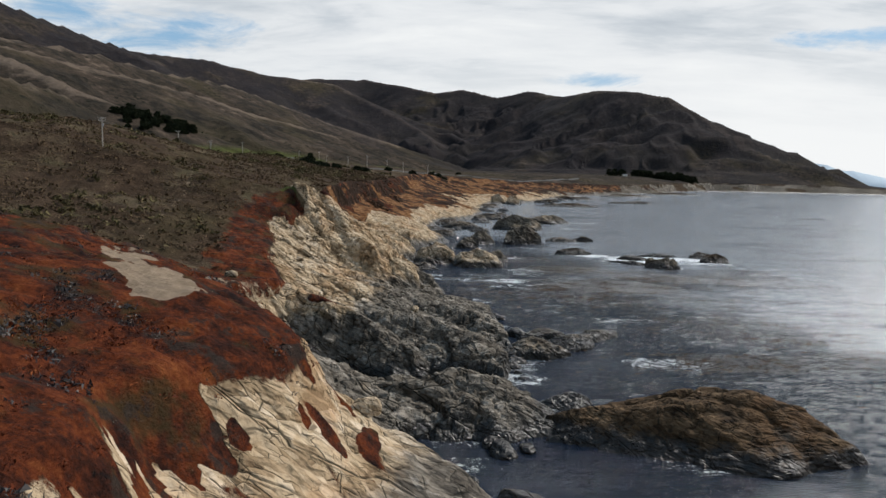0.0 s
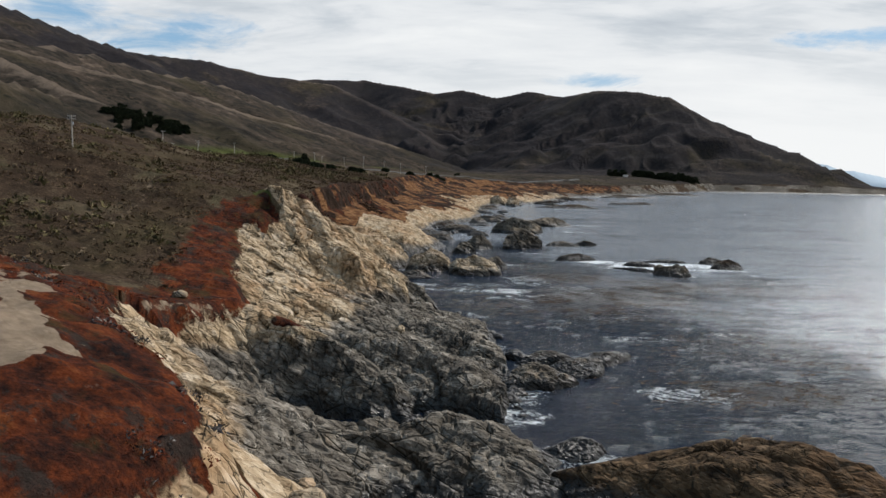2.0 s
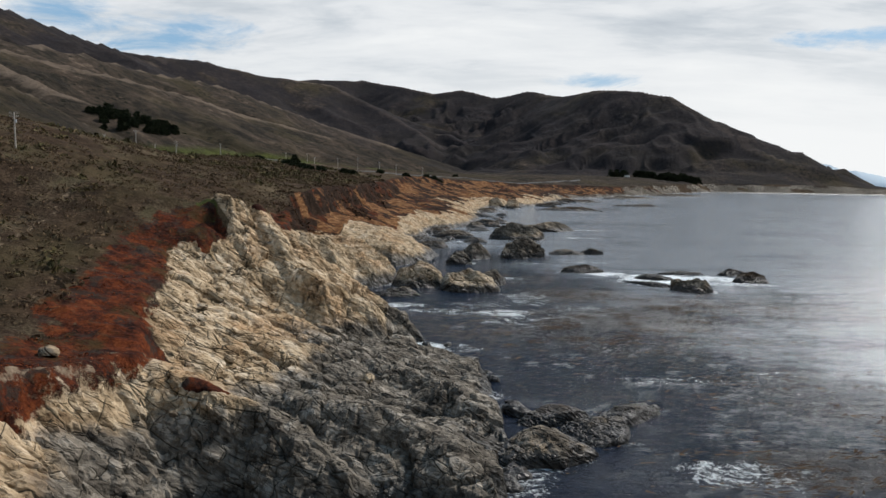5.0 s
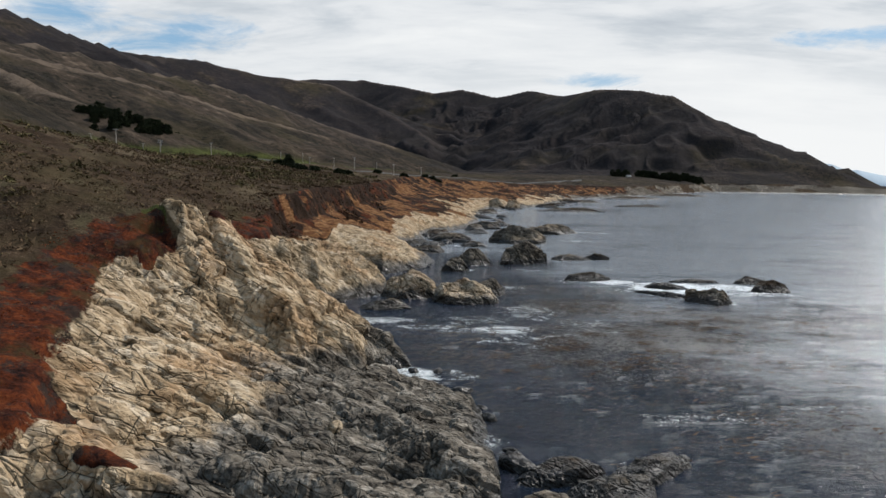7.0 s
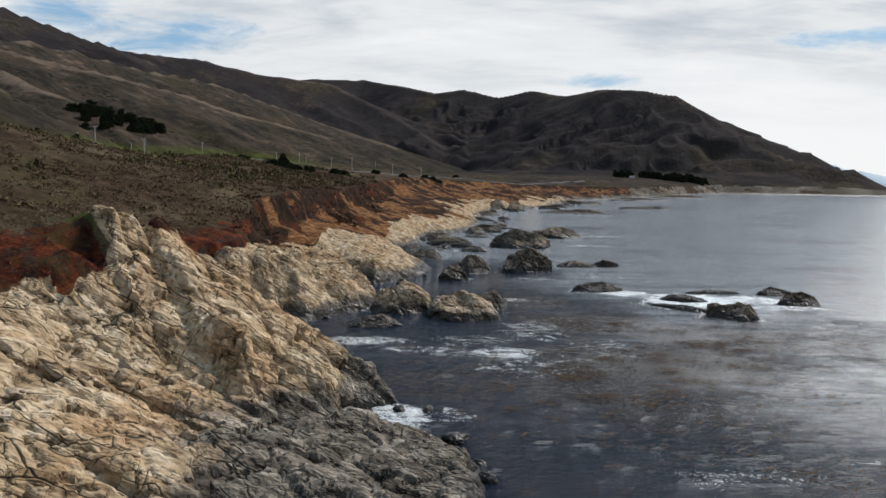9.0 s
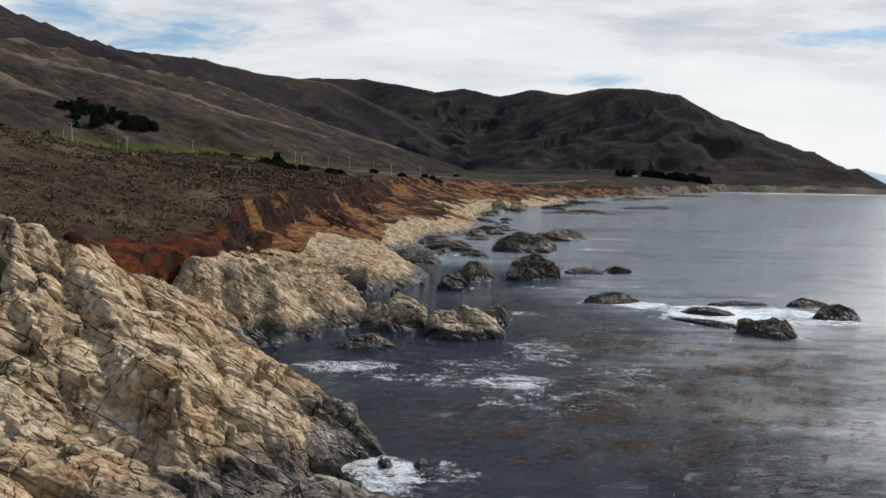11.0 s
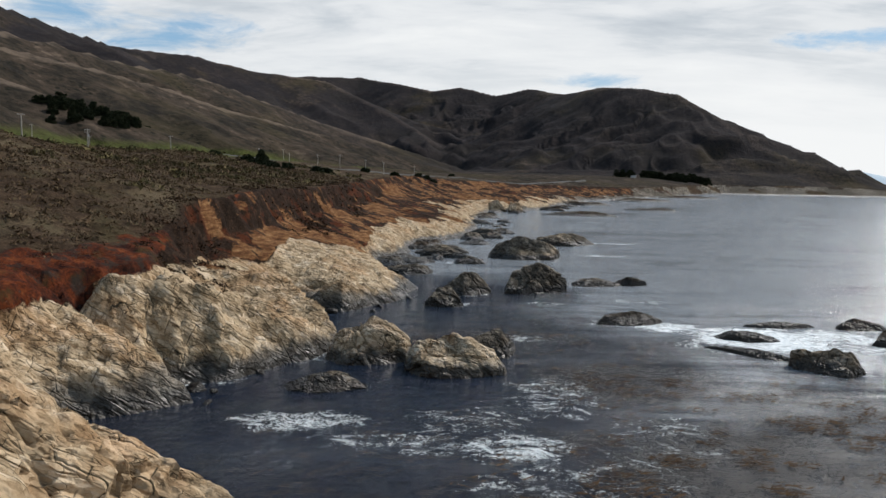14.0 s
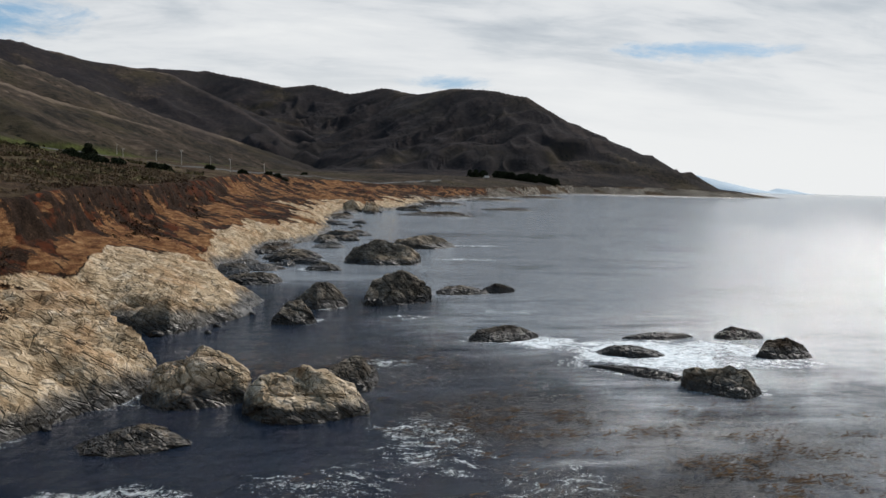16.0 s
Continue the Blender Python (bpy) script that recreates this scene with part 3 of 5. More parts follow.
def sea_rock_material(name, tan, stain, dark):
    m, n = material(name)
    pos = n.add("ShaderNodeNewGeometry").outputs["Position"]
    z = n.add("ShaderNodeSeparateXYZ", {0: pos}).outputs[2]
    ca = n.add("ShaderNodeSeparateColor", {0: n.add("ShaderNodeAttribute", attribute_name="cover_a").outputs["Color"]})
    rock, relief = rock_colours(n, pos, tan, stain)
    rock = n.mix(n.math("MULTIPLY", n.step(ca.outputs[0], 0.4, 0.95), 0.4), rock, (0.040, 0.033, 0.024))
    rock = n.mix(dark, rock, n.mix(1.0, rock, (0.34, 0.30, 0.26), "MULTIPLY"))
    wet = n.step(n.math("ADD", z, n.math("MULTIPLY", n.noise(pos, 0.5, 5, 0.65), -3.8)), 0.8, -0.7)
    rock = n.mix(n.math("MULTIPLY", wet, 0.88), rock, (0.013, 0.011, 0.009))
    finish(n, rock, n.math("SUBTRACT", 0.9, n.math("MULTIPLY", wet, 0.5)), relief, 0.9, 0.5, n.math("ADD", 0.06, n.math("MULTIPLY", wet, 0.3)))
    return m


def water_material():
    m, n = material("sea_water")
    pos = n.add("ShaderNodeNewGeometry").outputs["Position"]
    c = n.add("ShaderNodeSeparateColor", {0: n.add("ShaderNodeAttribute", attribute_name="cover_a").outputs["Color"]})
    foam_m, kelp_m = c.outputs[0], c.outputs[1]
    # calm and ruffled streaks drawn out along the shore's swell
    drawn = n.add("ShaderNodeMapping", {0: pos, 2: (0, 0, radians(9)), 3: (0.22, 1.0, 1)}).outputs[0]
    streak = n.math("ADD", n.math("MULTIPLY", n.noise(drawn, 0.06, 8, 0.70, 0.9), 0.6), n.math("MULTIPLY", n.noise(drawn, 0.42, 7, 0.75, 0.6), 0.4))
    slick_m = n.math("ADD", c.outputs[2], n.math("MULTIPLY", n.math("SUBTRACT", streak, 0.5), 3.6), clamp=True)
    bend = n.add("ShaderNodeTexNoise", {"Vector": pos, "Scale": 0.09, "Detail": 3.0}).outputs["Color"]
    moved = n.add("ShaderNodeVectorMath", {0: pos, 1: n.add("ShaderNodeVectorMath", {0: bend, "Scale": 14.0}, operation="SCALE").outputs[0]}, operation="ADD").outputs[0]
    swirl = n.add("ShaderNodeMapping", {0: moved, 2: (0, 0, radians(28)), 3: (0.7, 1.25, 1)}).outputs[0]
    lace = n.noise(swirl, 0.42, 10, 0.80, 0.5)
    fleck = n.noise(pos, 2.6, 6, 0.75, 0.5)
    foam = n.math("ADD", n.math("MULTIPLY", foam_m, 0.46), n.math("MULTIPLY", n.math("SUBTRACT", n.math("ADD", n.math("MULTIPLY", lace, 0.62), n.math("MULTIPLY", fleck, 0.38)), 0.5), 3.0))
    foam = n.math("MULTIPLY", n.step(foam, 0.28, 0.56), n.step(foam_m, 0.03, 0.18))
    kn = n.math("ADD", n.math("MULTIPLY", n.noise(swirl, 0.9, 9, 0.82, 0.8), 0.65), n.math("MULTIPLY", n.noise(pos, 4.0, 5, 0.75), 0.35))
    kelp = n.math("MULTIPLY", n.step(n.math("ADD", kn, n.math("MULTIPLY", kelp_m, 0.14)), 0.60, 0.64), n.step(kelp_m, 0.04, 0.5))
    # sky sheen on calm water, painted into the base colour
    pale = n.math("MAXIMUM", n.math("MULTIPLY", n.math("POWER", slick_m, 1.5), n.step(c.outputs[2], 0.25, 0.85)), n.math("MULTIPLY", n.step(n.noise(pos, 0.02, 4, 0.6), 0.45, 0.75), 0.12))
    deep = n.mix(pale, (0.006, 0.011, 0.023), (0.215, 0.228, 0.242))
    deep = n.mix(n.math("MULTIPLY", kelp_m, 0.5), deep, (0.056, 0.049, 0.045))
    col = n.mix(n.math("MULTIPLY", kelp, 0.8), deep, (0.030, 0.022, 0.015))
    col = n.mix(foam, col, n.mix(n.step(n.noise(pos, 0.9, 7, 0.75), 0.36, 0.60), (0.42, 0.48, 0.50), (0.84, 0.86, 0.86)))
    wave = n.add("ShaderNodeMapping", {0: pos, 2: (0, 0, radians(12)), 3: (0.45, 1.25, 1)}).outputs[0]
    far = n.math("ADD", n.math("MULTIPLY", n.noise(wave, 0.12, 4, 0.6, 0.4), 2.2), n.math("MULTIPLY", n.noise(wave, 0.6, 6, 0.66, 0.6), 1.1))
    h = n.math("ADD", far, n.math("MULTIPLY", n.noise(n.add("ShaderNodeMapping", {0: pos, 2: (0, 0, radians(-20)), 3: (0.75, 1.2, 1)}).outputs[0], 1.7, 6, 0.68, 0.8), 0.80))
    h = n.math("ADD", h, n.math("MULTIPLY", n.noise(wave, 4.5, 4, 0.65, 0.5), 0.26))
    crest = n.add("ShaderNodeTexWave", {"Vector": wave, "Scale": 0.55, "Distortion": 7.0, "Detail": 4.0, "Detail Scale": 1.6, "Detail Roughness": 0.65}, wave_type="BANDS", bands_direction="Y").outputs["Fac"]
    h = n.math("ADD", h, n.math("MULTIPLY", crest, 0.45))
    h = n.math("ADD", h, n.math("MULTIPLY", foam, 0.25))
    h = n.math("ADD", h, n.math("MULTIPLY", kelp, 0.15))
    rough = n.math("ADD", n.math("ADD", 0.04, n.math("MULTIPLY", slick_m, 0.08)), n.math("MULTIPLY", n.math("MAXIMUM", foam, n.math("MULTIPLY", kelp, 0.5)), 0.6))
    bump = n.add("ShaderNodeBump", {"Height": h, "Strength": n.math("SUBTRACT", 1.0, n.math("MULTIPLY", slick_m, 0.60)), "Distance": 0.42}).outputs[0]
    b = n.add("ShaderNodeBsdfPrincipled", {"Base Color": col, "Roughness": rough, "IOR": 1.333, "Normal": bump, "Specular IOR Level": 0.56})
    n.add("ShaderNodeOutputMaterial", {0: b.outputs[0]})
    return m


def plant_material(name, stops, vary=0.06):
    m, n = material(name)
    geo = n.add("ShaderNodeNewGeometry")
    pos = geo.outputs["Position"]
    f = n.math("ADD", n.math("MULTIPLY", geo.outputs["Random Per Island"], 0.6), n.math("MULTIPLY", n.noise(pos, vary, 4, 0.6), 0.6))
    col = n.ramp(n.math("SUBTRACT", f, 0.1), stops)
    finish(n, col, 0.85, n.noise(pos, 6, 4, 0.6), 0.4, 0.1, 0.04)
    return m


def plain_material(name, a, b, scale, rough, stretch=(1, 1, 1), spec=0.3):
    m, n = material(name)
    pos = n.add("ShaderNodeTexCoord").outputs["Object"]
    v = n.noise(n.add("ShaderNodeMapping", {0: pos, 3: stretch}).outputs[0], scale, 6, 0.65)
    finish(n, n.ramp(v, [(0.3, a), (0.7, b)]), rough, v, 0.4, 0.02, spec)
    return m


TAN = ((0.110, 0.075, 0.045), (0.29, 0.215, 0.135), (0.44, 0.342, 0.232), (0.63, 0.52, 0.395))
BROWN = ((0.020, 0.014, 0.010), (0.055, 0.035, 0.020), (0.105, 0.066, 0.036), (0.18, 0.12, 0.072))
MAT_GROUND = ground_material()
MAT_WATER = water_material()
MAT_STACK = sea_rock_material("weathered_stack_rock", TAN, 0.22, 0.0)
MAT_GREY = sea_rock_material("grey_sea_rock", TAN, 0.72, 0.38)
MAT_DARK = sea_rock_material("black_wet_reef_rock", BROWN, 0.6, 0.75)
MAT_BROWN = sea_rock_material("brown_weedy_rock", BROWN, 0.10, 0.0)
MAT_BOULDER = sea_rock_material("pale_boulder_rock", TAN, 0.2, 0.0)
MAT_SCRUB = plant_material("scrub_leaves", [(0.1, (0.038, 0.027, 0.018)), (0.35, (0.084, 0.055, 0.034)), (0.55, (0.132, 0.088, 0.053)), (0.75, (0.102, 0.078, 0.042)), (0.95, (0.2334, 0.1801, 0.1201))])
MAT_BUSH = plant_material("olive_bush_leaves", [(0.15, (0.024, 0.021, 0.012)), (0.45, (0.064, 0.054, 0.026)), (0.7, (0.125, 0.102, 0.045)), (0.95, (0.22, 0.17, 0.10))])
MAT_RED = plant_material("red_succulent_leaves", [(0.1, (0.025, 0.014, 0.011)), (0.35, (0.085, 0.024, 0.013)), (0.6, (0.17, 0.042, 0.018)), (0.8, (0.25, 0.085, 0.028)), (0.97, (0.12, 0.105, 0.085))], 0.25)
MAT_BLUFF = plant_material("rusty_brush_leaves", [(0.12, (0.012, 0.009, 0.007)), (0.45, (0.034, 0.023, 0.015)), (0.68, (0.070, 0.036, 0.020)), (0.95, (0.12, 0.085, 0.050))], 0.2)
MAT_SAGE = plant_material("grey_sage_leaves", [(0.1, (0.016, 0.015, 0.016)), (0.45, (0.048, 0.043, 0.043)), (0.7, (0.095, 0.085, 0.078)), (0.9, (0.34, 0.31, 0.27))], 0.8)
MAT_TREE = plant_material("dark_cypress_foliage", [(0.2, (0.010, 0.013, 0.008)), (0.6, (0.022, 0.028, 0.014)), (0.9, (0.045, 0.050, 0.024))], 0.4)
MAT_TRUNK = plain_material("tree_bark", (0.05, 0.038, 0.028), (0.12, 0.095, 0.07), 3, 0.95, (1, 1, 0.2))
MAT_POLE = plain_material("weathered_pole_wood", (0.28, 0.25, 0.21), (0.46, 0.42, 0.37), 4, 0.85, (1, 1, 0.08))
MAT_METAL = plain_material("dull_galvanised_metal", (0.30, 0.31, 0.32), (0.42, 0.43, 0.44), 8, 0.5)
MAT_CERAMIC = plain_material("grey_glazed_ceramic", (0.35, 0.36, 0.37), (0.45, 0.46, 0.47), 8, 0.25)
MAT_KELP = plant_material("kelp_fronds", [(0.1, (0.020, 0.012, 0.007)), (0.6, (0.060, 0.034, 0.016)), (0.9, (0.11, 0.065, 0.028))], 0.5)

# ---------------------------------------------------------------- ground, one sheet to the horizon
def growing(start, stop, base, rate, hold):
    out, v = [start], start
    while v < stop:
        v += base + rate * max(0.0, v - hold)
        out.append(v)
    return np.array(out)


def build_ground():
    ys = np.concatenate((np.arange(-320, 0, 8.0), np.arange(0, 34, 1.0), growing(34, 4950, 0.31, 0.0046, 225)))
    core = np.arange(-46, 20.01, 0.29)
    left = [core[0]]
    step = 0.31
    while left[-1] > -470:
        step *= 1.042
        left.append(left[-1] - step)
    right = [core[-1]]
    step = 0.31
    while right[-1] < 330:
        step *= 1.10
        right.append(right[-1] + step)
    offs = np.concatenate((np.array(left[:0:-1]), core, np.array(right[1:])))
    ref_pts = [(-900, 4), (60, 2), (130, -2), (200, -4), (250, -20), (320, -20), (400, -8), (500, 0), (700, 25), (900, 70), (1200, 170), (1450, 300), (2000, 500), (2500, 600), (5000, 500)]
    ref = np.interp(ys, [p[0] for p in ref_pts], [p[1] for p in ref_pts])
    size = 1 + np.clip(ys - 230, 0, None) * 0.0028
    x = ref[:, None] + size[:, None] * offs[None, :]
    y = np.repeat(ys[:, None], len(offs), 1)
    shape = x.shape
    x, y = x.ravel(), y.ravel()
    z, d, e, (hills, crests) = survey(x, y)
    z = z + crag(x, y) + np.where(e > 0, swell(x, y, e), 0)
    # what covers the ground
    bare = np.where(d > -12, 1.0, 0) * smooth(-e + 2.2 * fbm(x / 6, y / 6, 4, 103), -1.5, 1.5)
    bare = np.maximum(bare, smooth(crag(x, y), 0.8, 2.2))
    bare = bare * (1 - smooth(y, 1150, 1350) * smooth(d, 8, 20) * (d > 0))
    bare = np.where((y > 1450) & (d > 0), 0.95 * smooth(fbm(x / 50, y / 50, 3, 119) + 0.35, 0, 0.3) * (e < 0), bare)
    bare = np.where(d <= 0, 1, bare)
    width = np.interp(y, [0, 70, 95, 110, 150, 185, 200, 225, 240, 270, 290, 300, 340], [60, 45, 22, 12, 9, 9, 4, 2, 10, 10, 6, 0, 0])
    red = smooth(width - e + 5 * fbm(x / 9, y / 9, 4, 107), -2, 3) * smooth(e, np.interp(y, [80, 110], [-0.5, -2.5]), np.interp(y, [80, 110], [1.0, 0.0])) * (width > 0.5)
    drape = smooth(fbm(x / 4.5, y / 8, 4, 109) - 0.18, 0, 0.2) * smooth(e, -13, -6) * (e < 0.5) * (y < 470)
    fingers = smooth(e + 0.6 + 8 * smooth(fbm(x / 6, y / 1.9, 3, 110), 0.03, 0.45), -0.4, 0.6) * smooth(e, -9, -5) * smooth(y, 118, 100)
    drape = drape * np.interp(y, [0, 70, 95, 150, 180, 230, 245, 300, 360, 470], [0.42, 0.42, 0.4, 0.45, 0.5, 0.25, 0.3, 0.0, 0.5, 0.4])
    red = np.maximum(red, np.where((y < 110) & (e < 4) & (e > -4), 1 - bare, 0)) * (1 - smooth(crag(x, y), 0.6, 1.6))
    red = np.maximum(red, drape) * np.interp(y, [92, 112, 195, 235], [1, 0.62, 0.62, 1])
    red = np.maximum(red, fingers)
    for mx, my, rx, ry in ((-21.6, 132.6, 2.3, 1.1), (-31, 139, 4.6, 3.4), (-10.4, 61.2, 1.3, 0.9), (-11.8, 59.6, 0.5, 0.4), (-8.0, 66, 0.7, 2.6), (-16.5, 52, 2.4, 1.4), (-14.5, 54, 0.7, 0.6),
                           (-30, 191.5, 1.5, 0.9), (-33.5, 194, 0.8, 1.4), (-29.5, 195.5, 0.6, 1.2), (-36, 181, 1.2, 3.5)):
        red = np.maximum(red, smooth(1.25 - np.hypot((x - mx) / rx, (y - my) / ry) + 0.25 * fbm(x / 1.5, y / 1.5, 3, 111), 0, 0.35))
    # past the coves the bare rock keeps to the foot; earth and brush cover the bluff above it
    foot = np.interp(y, [270, 284, 300, 340, 420, 900, 1300], [18.5, 14, 11, 9.5, 8.5, 7.5, 5]) + 1.5 * fbm(x / 8, y / 8, 3, 117) + 5.5 * fbm(x / 26, y / 22, 2, 118)
    bluff = smooth(y, 266, 282) * smooth(z - foot, -0.6, 1.0) * smooth(2.5 - e, 0, 4) * smooth(1700 - y, 0, 500) * (d > 4)
    tongue = fbm(x / 13, y / 13, 4, 113) + 0.35 * fbm(x / 40, y / 40, 2, 115)
    scarp = smooth(e, -24, -18) * smooth(-5 - e + 6 * fbm(x / 10, y / 16, 3, 127), 0, 4) * smooth(tongue, -0.30, -0.05)
    orange = bluff * np.clip(0.56 - 0.9 * tongue - 0.42 * smooth(e, -12, -2) + 0.35 * scarp * smooth(420 - y, 0, 60), 0.13, 1)
    bare = bare * (1 - bluff)
    beaten = [(-35, 87), (-29.5, 79), (-25.5, 71.5), (-21.5, 64)]
    sand = smooth(2.6 + 2.6 * fbm(x / 4, y / 4, 3, 131) - nearest(beaten, x, y)[0], -0.3, 0.5)
    lane = [(-33, 84), (-37, 97), (-36.5, 110), (-34.5, 121), (-31, 128)]
    sand = np.maximum(sand, 0.52 * smooth(1.4 - nearest(lane, x, y)[0], 0, 1.4))
    trail = [(-33, 84), (-45, 104), (-54, 140), (-58, 175), (-66, 230)]
    sand = np.maximum(sand, 0.45 * smooth(1.2 - nearest(trail, x, y)[0], 0, 1.0))
    green = smooth(y, 520, 600) * smooth(1250 - y, 0, 200) * smooth(e, 60, 110) * smooth(70 - hills, 0, 30)
    green = np.maximum(green, 0.8 * smooth(1.2 - np.hypot((x + 37.5 + 0.5 * (y - 186)) / 2.0, (y - 186) / 5), 0, 0.5))
    stain = np.maximum(smooth(np.interp(y, [120, 150, 225, 262], [13.5, 11.5, 11, 7.0]) - z, 0, 7) * np.interp(y, [330, 420], [1, 0.7]), smooth(y, 900, 1300))
    hill = np.maximum(smooth(hills, 12, 45) * smooth(e, 30, 110), smooth(y, 800, 1100) * (e > 2))
    crest = np.maximum(crests * 0.75, 0.30 * smooth(ridged(x / 60, y / 85, 3, 33), 0.62, 0.8)) * smooth(z, 50, 110)
    # broken rock and fluted earth, pushed out along the slope's normal
    co = np.stack((x, y, z), 1).reshape(*shape, 3)
    du, dv = np.gradient(co, axis=1), np.gradient(co, axis=0)
    soft = np.cross(du, dv)
    soft /= np.linalg.norm(soft, axis=2)[..., None] + 1e-9
    for axis in (0, 1):
        for span in (1, 2, 4, 4):
            soft = (soft + np.roll(soft, span, axis) + np.roll(soft, -span, axis)) / 3
    nrm = soft.reshape(-1, 3)
    nrm /= np.linalg.norm(nrm, axis=1)[:, None] + 1e-9
    crack = np.zeros(len(x))
    near = (bare > 0.02) & (y > 20) & (y < 1500) & (d > -9)
    p = co.reshape(-1, 3)
    scale = np.clip((y[near] - 100) / 250, 1, 2.0)
    q = p[near].copy()
    move, gap = rock_relief(q / scale[:, None], 300)
    steep = bare[near] * (1 - 0.85 * smooth(red[near], 0.3, 0.6)) * smooth(d[near], -4, 4) * smooth(z[near], -5, 2) * np.interp(y[near], [62, 88, 300, 400], [0.4, 1, 1, 0.8])
    ribs = (ridged((q[:, 1] - 0.45 * q[:, 0]) / 9, (q[:, 0] + 0.45 * q[:, 1]) / 30, 3, 141) ** 1.5 - 0.4) * 1.5
    push = (move * scale + ribs * smooth(y[near], 66, 90) * smooth(d[near], 0, 6) * smooth(-e[near], 0, 6)) * steep
    p[near] += nrm[near] * push[:, None]
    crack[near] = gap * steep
    # beyond 1000 m the mask darkens rock in patches, joint or not
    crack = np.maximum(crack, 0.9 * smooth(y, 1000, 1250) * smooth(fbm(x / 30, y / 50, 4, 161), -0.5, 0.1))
    mats = red > 0.3
    p[mats, 2] += red[mats] * (0.65 * (ridged(x[mats] / 2.4, y[mats] / 2.4, 4, 151) - 0.4) + 0.7 * fbm(x[mats] / 6, y[mats] / 6, 3, 153)) * smooth(e[mats], -6, 2)
    loose = (orange > 0.05) & (y < 1500)
    flute = ridged(y[loose] / 5.5 + 0.2 * x[loose] / 5 + 0.7 * fbm(x[loose] / 6, y[loose] / 6, 3, 159), x[loose] / 14 + p[loose, 2] / 5, 3, 157) - 0.5
    p[loose] += nrm[loose] * (flute * 1.1 * smooth(orange[loose], 0.3, 0.7))[:, None]
    slope = (bluff > 0.05) & (y < 1700)
    wide = np.clip((y[slope] - 100) / 300, 1, 4)
    cut = ridged(y[slope] / 17 / wide + 0.9 * fbm(x[slope] / 30, y[slope] / 30, 3, 165), x[slope] / 34, 3, 163) - 0.5
    p[slope] += nrm[slope] * (cut * 2.4 * wide ** 0.5 * bluff[slope])[:, None]
    quads = grid_faces(*shape)
    me = mesh_of("ground", p, quads, (bare[quads[:, 0]] < 0.6) | (red[quads[:, 0]] > 0.4) | (y[quads[:, 0]] > 240) | (y[quads[:, 0]] < 80))
    zone = (y > 60) & (y < 345) & (x > -60) & (x < 20) & (d > -3)
    NEAR_GROUND.append(p[zone])
    paint(me, "cover_a", np.stack((bare, red, orange), 1))
    paint(me, "cover_b", np.stack((sand, green, stain), 1))
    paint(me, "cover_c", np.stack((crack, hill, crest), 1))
    me.materials.append(MAT_GROUND)
    return tagged(new("ground", me), "rugged coastal ground of tan cliffs, brown scrub terrace and hills", "ground", kind="structure")


NEAR_GROUND = []
ground = build_ground()


def surface_z(x, y):
    """Height of the broken rock surface nearest to a place."""
    g = NEAR_GROUND[0]
    return float(g[np.argmin((g[:, 0] - x) ** 2 + (g[:, 1] - y) ** 2), 2])


